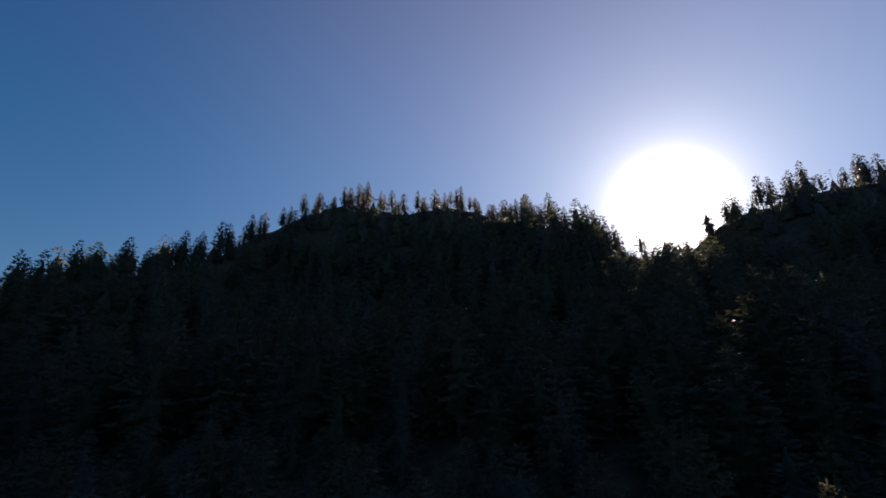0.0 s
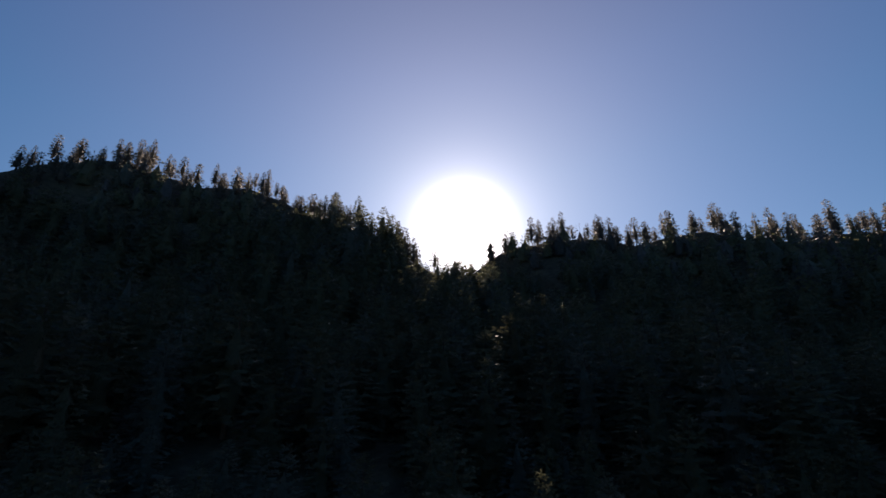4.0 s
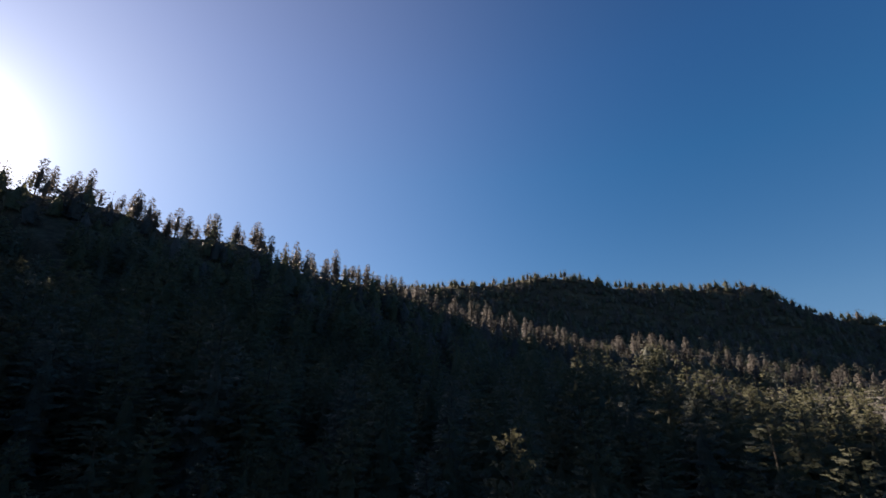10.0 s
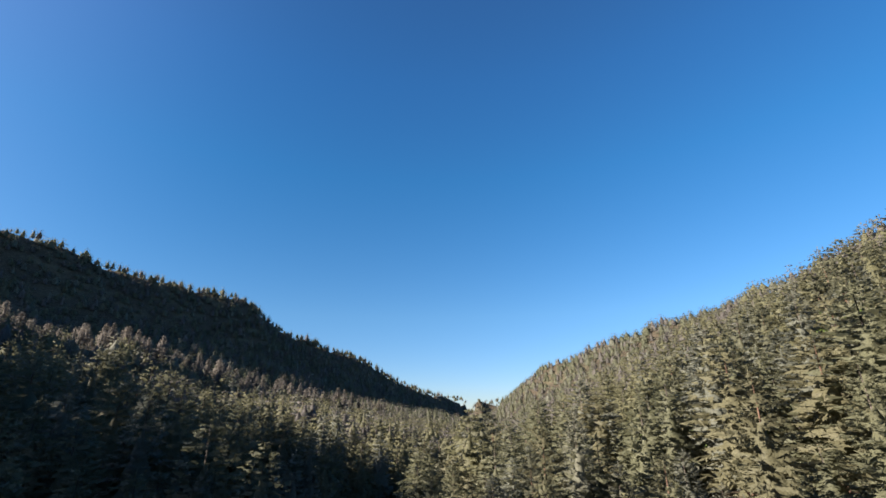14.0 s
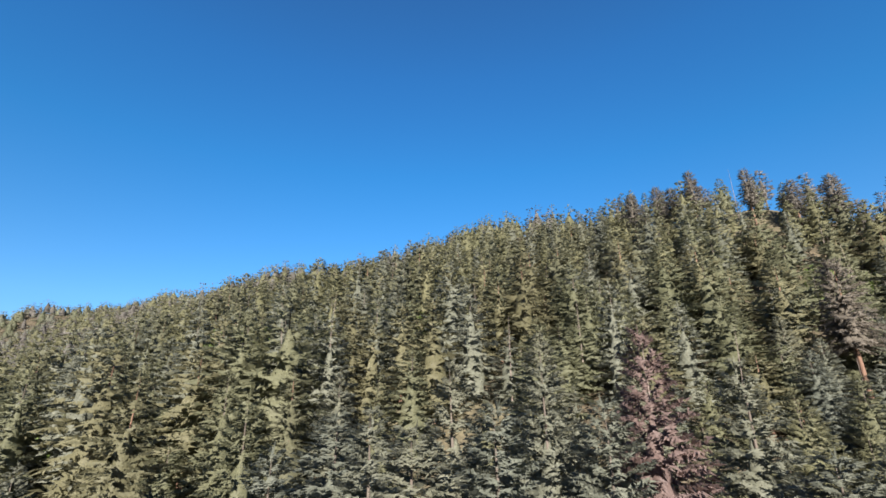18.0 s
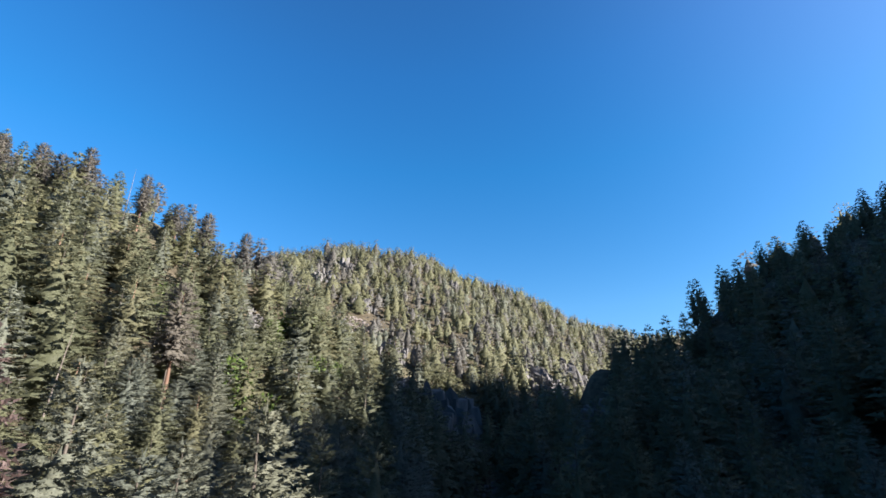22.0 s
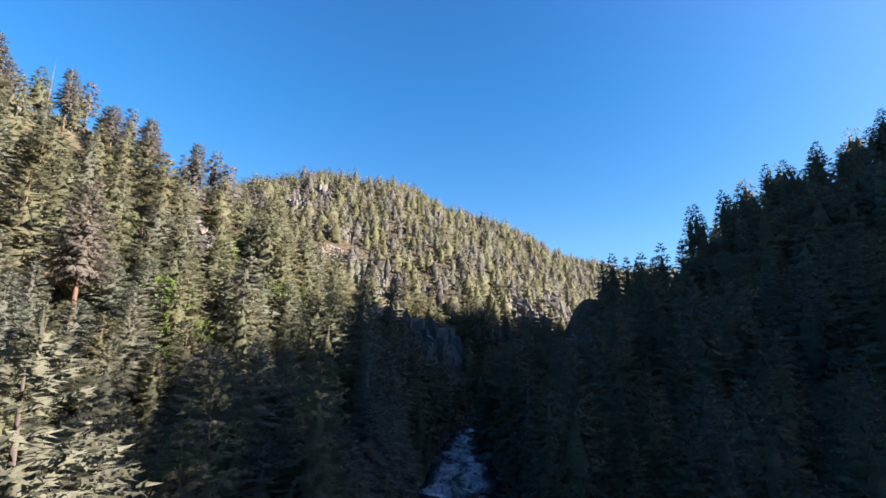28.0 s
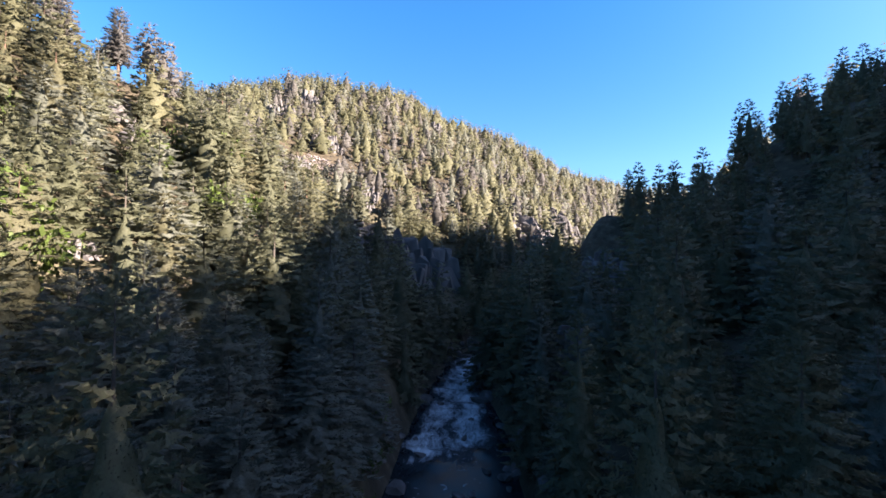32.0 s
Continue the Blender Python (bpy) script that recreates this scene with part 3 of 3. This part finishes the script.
FLIGHT = [(0.0, 0.0, 0.0), (-34.0, 23.0, 0.0)]


def spread(spacing, inner, outer, seed):
    """Jittered places round the river bend between two distances."""
    rng = np.random.RandomState(seed)
    k = int((outer + 60) / spacing) + 1
    gx, gy = np.meshgrid(np.arange(-k, k + 1), np.arange(-k, k + 1))
    x = CENTRE[0] + (gx + rng.uniform(-0.48, 0.48, gx.shape)) * spacing
    y = CENTRE[1] + (gy + rng.uniform(-0.48, 0.48, gx.shape)) * spacing
    r = to_line(x, y, FLIGHT)[0]
    keep = (r >= inner) & (r < outer)
    return x[keep], y[keep], r[keep], rng


def faces_valley(x, y, z, eye):
    """Which places look into the valley, and are not behind a ridge."""
    ok = np.ones(len(x), bool)
    for t in np.linspace(0.04, 0.985, 44):
        px, py, pz = eye[0] + (x - eye[0]) * t, eye[1] + (y - eye[1]) * t, eye[2] + (z - eye[2]) * t
        ok &= ground_height(px, py) < pz + 2.0
    return ok


def places(spacing, inner, outer, seed):
    x, y, r, rng = spread(spacing, inner, outer, seed)
    keep = (river_distance(x, y) > river_half_width(x, y) + 1.8) & ~open_ground(x, y)
    x, y, r = x[keep], y[keep], r[keep]
    # low trees on the rock step at the end of the spur
    way, off = np.degrees(np.arctan2(x - 2, y + 3)) % 360, np.hypot(x - 2, y + 3)
    z = ground_height(x, y)
    room = np.where((way > 313.6) & (way < 319.3) & (off > 95) & (off < 265), 35.5 + 0.028 * off - z, 40.0)
    x, y, r, z, room = x[room > 6], y[room > 6], r[room > 6], z[room > 6], room[room > 6]
    bare = (to_line(x, y, RIDGES[0])[0] < 26) & (rng.rand(len(x)) < 0.12) & (x > -60) & (x > 0.75 * y)
    x, y, r, z, room = x[~bare], y[~bare], r[~bare], z[~bare], room[~bare]
    # the crest stands clear against the sky, with nothing close behind it
    turn = np.degrees(np.arctan2(x, y)) % 360
    crest_az = np.array([a if a > 200 else a + 360 for a, _, _ in SUN_RIDGE])
    behind = np.hypot(x, y) - np.interp(np.where(turn > 200, turn, turn + 360), crest_az, [q for _, q, _ in SUN_RIDGE])
    notch = (np.abs(turn - 44.7) < 3.8) & (np.abs(behind) < 40) & (rng.rand(len(x)) < 0.75)
    front = ~notch & ~((behind > np.where((turn > 5) & (turn < 36), 16, 7)) & (behind < 120) & ((turn > 354) | (turn < 85)))
    x, y, r, z, room = x[front], y[front], r[front], z[front], room[front]
    seen = faces_valley(x, y, z + 22, (0, 0, 36)) | faces_valley(x, y, z + 22, (-34, 23, 36))
    x, y, z, r, room = x[seen], y[seen], z[seen], r[seen], room[seen]
    tall = 21.0 + 4.5 * rng.randn(len(x)) + 9 * value_noise(x / 40.0, y / 40.0)
    tall = np.minimum(np.clip(tall, 8, 31), room)
    # the sun shines down through the notch in the ridge over low trees
    level = math.hypot(sun_way.x, sun_way.y)
    ahead, aside = (x * sun_way.x + y * sun_way.y) / level, (x * sun_way.y - y * sun_way.x) / level
    below = 2.0 + 7.0 * np.clip((ahead - 20) / 110, 0, 1) + math.tan(radians(SUN_EL)) * (ahead + 30) - z
    gap = (ahead > 5) & (ahead < 235) & (aside > -30) & (aside < 30)
    low = np.where(ahead < 130, below - rng.uniform(0, 1.5, len(x)), np.minimum(tall, below))
    tall = np.where(gap, np.clip(low, 7.0, 31.0), tall)
    girth = (tall / 24.0) ** 0.7 * rng.uniform(0.82, 1.18, len(x))
    return np.stack([x, y, z - 0.3, tall, girth, rng.uniform(0, 6.28, len(x)), rng.rand(len(x)), r], -1)


# ---- single trees ----
def part(name, data, parent, label=""):
    ob = new(name, data)
    ob.parent = parent
    return tagged(ob, label)


def tree_thing(name, label, kind, seed, detail, needles, wood, group):
    (cv, cf, cn), (tv, tf) = template(kind, seed, detail)
    ob = new(name)
    part("trunk", fill("trunk", tv, tf, [wood], smooth=True), ob)
    part("crown", fill("crown", cv, cf, [needles], None, True, np.full(len(cv), 0.5), 8.2 if detail > 3 else 6.4, cn), ob)
    return tagged(ob, label, "tree", group)


def standing(x, y, tall, girth, turn):
    return Matrix.LocRotScale((x, y, ground_at(x, y) - 0.3), Euler((0, 0, turn)), (girth, girth, tall / 24.0))


def plant(protos, spots, seed, stout=1.0):
    """Copies of the prototypes at x, y, height; the prototypes take the first places."""
    rng = random.Random(seed)
    for k, (x, y, tall) in enumerate(spots):
        girth = stout * (tall / 24.0) ** 0.6 * rng.uniform(0.9, 1.12)
        m = standing(x, y, tall, girth, rng.uniform(0, 6.28))
        if k < len(protos):
            protos[k].matrix_basis = m
        else:
            copy_thing(protos[k % len(protos)], m)


def build_single_trees():
    pale = [tree_thing("fir_tree", "tall grey-green fir with layered drooping boughs", "fir", 60 + k, 4, BLUE_FIR, BARK, "firs by the river") for k in range(4)]
    plant(pale, NEAR_FIRS, 1, 1.18)
    dark = [tree_thing("fir_tree", "dark green fir on the shaded river bank", "fir", 70 + k, 4, FIR, BARK, "shaded firs by the river") for k in range(3)]
    plant(dark, DARK_FIRS, 2)
    pines = [tree_thing("pine_tree", "old grey-green pine with open crown and orange trunk on the slope", "old", 80 + k, 4, GREY_PINE, PINE_BARK, "old pines on the ridge") for k in range(3)]
    plant(pines, RIDGE_PINES, 3)
    spur = [tree_thing("fir_tree", "slender dark fir standing on the rocky spur", "slim", 90 + k, 4, FIR, BARK, "firs on the spur") for k in range(3)]
    plant(spur, SPUR_FIRS, 4)
    dead = tree_thing("dead_fir_tree", "dead fir with rust-red needles among green firs", "fir", 99, 4, RUST, SNAG_BARK, "")
    dead.matrix_basis = standing(*DEAD_FIR, 1.02, 1.0)
    # the rest of the near forest
    near = places(6.9, 13, 66, 5)
    near[:, 4] *= 0.95
    ahead = near[:, 0] * sun_way.x + near[:, 1] * sun_way.y
    near[:, 3] = np.minimum(near[:, 3], np.maximum(np.where(ahead > 4, 27.0, 31.5) - near[:, 2] + 0.13 * near[:, 7], 11))
    fits = near[:, 2] + near[:, 3] < 33 + 0.2 * near[:, 7] + np.maximum(0, near[:, 7] - 38)
    near, ahead = near[fits], ahead[fits]
    kinds = [
        ("fir_tree", "olive-green fir in the forest beside the river", "fir", FIR, BARK, "firs in the near forest", near[:, 6] < 0.45),
        ("fir_tree", "grey-green fir in the forest beside the river", "fir", BLUE_FIR, BARK, "grey-green firs in the near forest", (near[:, 6] >= 0.45) & (near[:, 6] < 0.82)),
        ("pine_tree", "yellow-green pine in the forest beside the river", "pine", PINE, PINE_BARK, "pines in the near forest", near[:, 6] >= 0.82),
    ]
    for name, label, kind, needles, wood, group, sel in kinds:
        for detail, bank in ((3, ahead <= 4), (2, ahead > 4)):
            protos = [tree_thing(name, label, kind, 110 + k, detail, needles, wood, group) for k in range(4)]
            plant(protos, [(x, y, h) for x, y, z, h, *_ in near[sel & bank]], 6)


def build_far_forest():
    mid = places(9.4, 66, 235, 3)
    high = places(17.0, 1560, 2500, 9)
    high = high[(high[:, 0] > 250) & (high[:, 1] < -900)]
    far = np.concatenate([places(9.8, 235, 640, 4), places(14.5, 640, 1560, 8), high])
    far[:, 4] *= np.interp(far[:, 7], [235, 640, 700, 1600], [1.35, 1.6, 1.7, 1.9])
    skyline = to_line(far[:, 0], far[:, 1], RIDGES[0])[0] < 24
    far[skyline, 4] *= 0.66
    far[:, 3] *= np.where(skyline, 0.76, np.interp(far[:, 7], [235, 640, 900], [0.8, 0.66, 0.7]))
    shaded, sunny = [to_line(mid[:, 0], mid[:, 1], RIDGES[k])[0] < 20 for k in (0, 2)]
    crest = shaded | sunny
    mid[shaded, 3] *= 0.8
    mid[sunny, 3] *= 0.78
    mid[~crest, 3] *= 0.9
    mid[~crest, 4] *= 1.3
    pick = mid[:, 6]
    groups = [
        ("conifer_forest", "dense olive-green firs on the steep slope", (pick < 0.52) & ~crest, "fir", FIR, BARK),
        ("conifer_forest", "slim grey-green firs on the steep slope", (pick >= 0.52) & (pick < 0.74) & ~crest, "slim", BLUE_FIR, BARK),
        ("pine_forest", "yellow-green pines among the firs", (pick >= 0.74) & ~crest, "pine", PINE, PINE_BARK),
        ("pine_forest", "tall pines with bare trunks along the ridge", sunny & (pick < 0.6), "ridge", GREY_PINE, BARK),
        ("conifer_forest", "dark firs along the ridge", shaded | (sunny & (pick >= 0.6)), "crest", FIR, BARK),
    ]
    for name, label, sel, kind, needles, wood in groups:
        for detail, there in ((2, mid[:, 7] < 128), (1, mid[:, 7] >= 128)):
            forest(name, label, mid[sel & there][:, :6], [template(kind, 20 + k, detail) for k in range(6)], needles, wood, 5.2 if detail == 2 else 3.4)
    pick = far[:, 6]
    for label, sel, kind, needles in (
        ("distant firs covering the far hills", (pick < 0.5) & ~skyline, "fir", FIR),
        ("distant grey-green firs on the far hills", (pick >= 0.5) & (pick < 0.72) & ~skyline, "slim", BLUE_FIR),
        # the greyer needles put the haze of distance into the colour
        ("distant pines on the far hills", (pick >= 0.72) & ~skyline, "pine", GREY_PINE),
    ):
        for remote in (False, True):
            there = far[sel & ((far[:, 7] >= 640) == remote)][:, :6]
            forest("distant_forest", label, there, [template(kind, 40 + k, -remote) for k in range(6)], needles, BARK, 1.15)
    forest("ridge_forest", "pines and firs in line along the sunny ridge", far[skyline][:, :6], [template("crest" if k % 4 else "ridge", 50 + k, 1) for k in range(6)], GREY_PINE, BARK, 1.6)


# ---- rocks ----
def block_mesh(name, rng, size, mat, flat=0.0, points=22):
    """An angular block: the hull of points scattered in a box, with chipped corners."""
    bm = bmesh.new()
    for _ in range(points):
        p = Vector([rng.uniform(-1, 1) for _ in range(3)])
        p = p / max(abs(c) for c in p) * rng.uniform(0.72, 1.0)
        bm.verts.new((p.x * size[0], p.y * size[1], p.z * size[2]))
    hull = bmesh.ops.convex_hull(bm, input=bm.verts)
    bmesh.ops.delete(bm, geom=list({g for g in hull["geom_interior"] + hull["geom_unused"] if isinstance(g, bmesh.types.BMVert)}), context="VERTS")
    bmesh.ops.bevel(bm, geom=list(bm.edges), offset=0.025 * min(size), segments=1, affect="EDGES", clamp_overlap=True)
    me = bpy.data.meshes.new(name)
    bm.to_mesh(me)
    bm.free()
    me.materials.append(mat)
    return me


def build_outcrops():
    rng = random.Random(11)
    blocks = [block_mesh("rock", rng, (0.5, 0.38, 0.5), ROCK, points=13) for _ in range(9)]
    for x, y, w, h in OUTCROPS:
        base = new("rock_outcrop")
        base.location = (x, y, ground_at(x, y))
        tagged(base, "fractured grey rock face rising out of the wooded slope", "rock", "rock faces on the slopes")
        dx, dy = downhill(x, y)
        turn = math.atan2(dy, dx) - math.pi / 2
        n = max(7, int(w * 0.8))
        for k in range(2 * n):
            along = (k // 2 + 0.5) / n - 0.5 + rng.uniform(-0.07, 0.07)
            back = rng.uniform(-0.05, 0.3) * h if k % 2 else rng.uniform(-0.5, -0.1) * h
            px, py = -dy * along * w + dx * back, dx * along * w + dy * back
            tall = h * rng.uniform(0.4, 1.05) * (1 - 1.5 * along * along)
            z = ground_at(x + px, y + py) - base.location.z
            ob = part("rock", rng.choice(blocks), base)
            ob.matrix_basis = Matrix.LocRotScale((px, py, z + tall * 0.22), Euler((rng.uniform(-0.25, 0.25), rng.uniform(-0.25, 0.25), turn + rng.uniform(-0.7, 0.7))), (w / n * rng.uniform(1.3, 2.9), h * rng.uniform(0.4, 0.75), tall * rng.uniform(0.9, 1.3)))


def build_scree():
    """Broken stone lying loose below the rock faces of the far hill."""
    rng = np.random.RandomState(15)
    for x, y, r in (GLADES[0], GLADES[5], GLADES[9], GLADES[4]):
        n = int(34 * r)
        a, d = rng.uniform(0, 6.28, n), r * 1.05 * np.sqrt(rng.rand(n))
        px, py = x + d * np.cos(a), y + d * np.sin(a)
        size = rng.uniform(0.25, 0.8, n) * np.where(rng.rand(n) < 0.12, 2.4, 1.0)
        corner = np.array([(1, 0, 0), (0, 1, 0), (-1, 0, 0), (0, -1, 0), (0, 0, 0.7), (0, 0, -0.7)])
        v = corner[None] * size[:, None, None] * rng.uniform(0.6, 1.3, (n, 6, 3)) + rng.uniform(-0.25, 0.25, (n, 6, 3)) * size[:, None, None]
        v += np.stack([px, py, ground_height(px, py) + 0.1], -1)[:, None]
        f = np.array([(0, 1, 4), (1, 2, 4), (2, 3, 4), (3, 0, 4), (1, 0, 5), (2, 1, 5), (3, 2, 5), (0, 3, 5)])
        me = fill("scree", v.reshape(-1, 3), (f[None] + np.arange(n)[:, None, None] * 6).reshape(-1, 3), [SCREE])
        tagged(new("scree", me), "pale pinkish broken stone lying on the open slope", "stones", kind="stuff")


def build_boulders():
    rng = random.Random(12)
    shapes = [block_mesh("boulder", rng, (0.6, 0.45, 0.36), DARK_ROCK, points=26) for _ in range(7)]
    line = np.array([(x, y) for x, y in RIVER if -180 < x < 100 and -300 < y < 135], float)
    length = np.concatenate([[0], np.cumsum(np.hypot(*np.diff(line, axis=0).T))])

    def along(d):
        return np.array([np.interp(d, length, line[:, 0]), np.interp(d, length, line[:, 1])])

    for k in range(290):
        d = length[-1] * rng.random() ** 2.3
        p, q = along(d), along(d + 1.0)
        side = np.array([-(q - p)[1], (q - p)[0]])
        side /= np.linalg.norm(side) + 1e-9
        half = float(river_half_width(p[0], p[1]))
        stream = k % 5 == 0
        off = rng.uniform(-0.8, 0.8) * half if stream else rng.choice((-1, 1)) * (half + rng.uniform(-1.6, 3.6))
        x, y = p + side * off
        size = rng.uniform(0.8, 2.4) if stream else rng.uniform(1.2, 4.6) * rng.uniform(0.6, 1.0)
        ob = new("boulder", shapes[k % 7])
        z = max(ground_at(x, y), -0.75)
        ob.matrix_basis = Matrix.LocRotScale((x, y, z + size * 0.12), Euler((rng.uniform(-0.2, 0.2), rng.uniform(-0.2, 0.2), rng.uniform(0, 6.28))), (size, size * rng.uniform(0.7, 1.1), size * rng.uniform(0.6, 1.0)))
        tagged(ob, "wet dark boulder standing in the rapids" if stream else "angular dark boulder on the river bank", "boulder", "boulders in the rapids" if stream else "boulders along the banks")


# ---- shrubs and snags ----
def shrub_thing(seed):
    rng = np.random.RandomState(seed)
    V, T, n = [], [], 0
    for _ in range(9):
        c = np.array([rng.normal(0, 0.8), rng.normal(0, 0.8), rng.uniform(0.5, 2.1)])
        for _ in range(46):
            d = rng.normal(size=3)
            p = c + d / np.linalg.norm(d) * rng.uniform(0.25, 0.75) * (1, 1, 0.8)
            a, b = rng.normal(size=3), rng.normal(size=3)
            a, b = a / np.linalg.norm(a) * 0.17, b / np.linalg.norm(b) * 0.10
            V += [p - a, p + b, p + a, p - b]
            T += [(n, n + 1, n + 2), (n, n + 2, n + 3)]
            n += 4
    ob = new("shrub")
    stems = [tube([(0, 0, -0.4), (math.cos(k) * 0.4, math.sin(k) * 0.4, 0.8), (math.cos(k) * 0.9, math.sin(k) * 0.9, 1.7)], [0.06, 0.045, 0.02], 5) for k in (0.4, 1.9, 3.3, 4.8)]
    part("stems", fill("stems", *joined(*stems), [BARK]), ob)
    part("foliage", fill("foliage", np.array(V), np.array(T), [LEAVES], grain=5.0), ob)
    return tagged(ob, "bright green leafy shrub in a gap between conifers", "shrub", "green shrubs")


def build_shrubs():
    rng = random.Random(13)
    spots = []
    for x, y, r in GLADES[2:5] + GLADES[6:9]:
        spots += [(x + rng.uniform(-r, r), y + rng.uniform(-r, r), rng.uniform(1.0, 2.3)) for _ in range(6)]
    for k in range(22):
        t = rng.random()
        spots.append((-58 - 50 * t + rng.uniform(-2, 2), 28 + 33 * t - rng.uniform(3, 5.5), rng.uniform(0.8, 1.7)))
    for x, y in ((-106, 6), (-150, 18), (-160, 27), (-147, 34), (-142, -8), (101, -261), (85, -253), (-6, -131), (-20, -93), (-48, -123)):
        spots += [(x + rng.uniform(-3, 3), y + rng.uniform(-3, 3), rng.uniform(1.4, 2.6)) for _ in range(3)]
    protos = [shrub_thing(200 + k) for k in range(4)]
    for k, (x, y, s) in enumerate(spots):
        m = Matrix.LocRotScale((x, y, max(ground_at(x, y), -0.2)), Euler((0, 0, rng.uniform(0, 6.28))), (s, s, s * rng.uniform(0.8, 1.3)))
        if k < 4:
            protos[k].matrix_basis = m
        else:
            copy_thing(protos[k % 4], m)


def snag_thing(seed):
    rng = np.random.RandomState(seed)
    ob = new("snag")
    part("trunk", fill("trunk", *trunk(rng, 20.0, 0.2, 8, 8), [SNAG_BARK], smooth=True), ob)
    for k in range(9):
        h, a, ln = rng.uniform(7, 18.5), rng.uniform(0, 6.28), rng.uniform(0.5, 1.7)
        c, s = math.cos(a), math.sin(a)
        part("branch", fill("branch", *tube([(0, 0, h), (c * ln * 0.5, s * ln * 0.5, h + 0.12), (c * ln, s * ln, h - 0.15)], [0.05, 0.035, 0.01], 4), [SNAG_BARK]), ob)
    return tagged(ob, "bare grey dead trunk leaning among green conifers", "dead tree", "standing dead trunks")


def build_snags():
    rng = random.Random(14)
    protos = [snag_thing(300 + k) for k in range(3)]
    for k in range(20):
        a, r = radians(rng.uniform(190, 272)), rng.uniform(75, 190)
        x, y = r * math.sin(a), r * math.cos(a)
        m = Matrix.LocRotScale((x, y, ground_at(x, y) - 0.4), Euler((rng.uniform(-0.09, 0.09), rng.uniform(-0.09, 0.09), rng.uniform(0, 6.28))), (1, 1, rng.uniform(0.8, 1.2)))
        if k < 3:
            protos[k].matrix_basis = m
        else:
            copy_thing(protos[k % 3], m)


build_far_forest()
build_single_trees()
build_shrubs()
build_snags()
build_boulders()
build_outcrops()
build_scree()
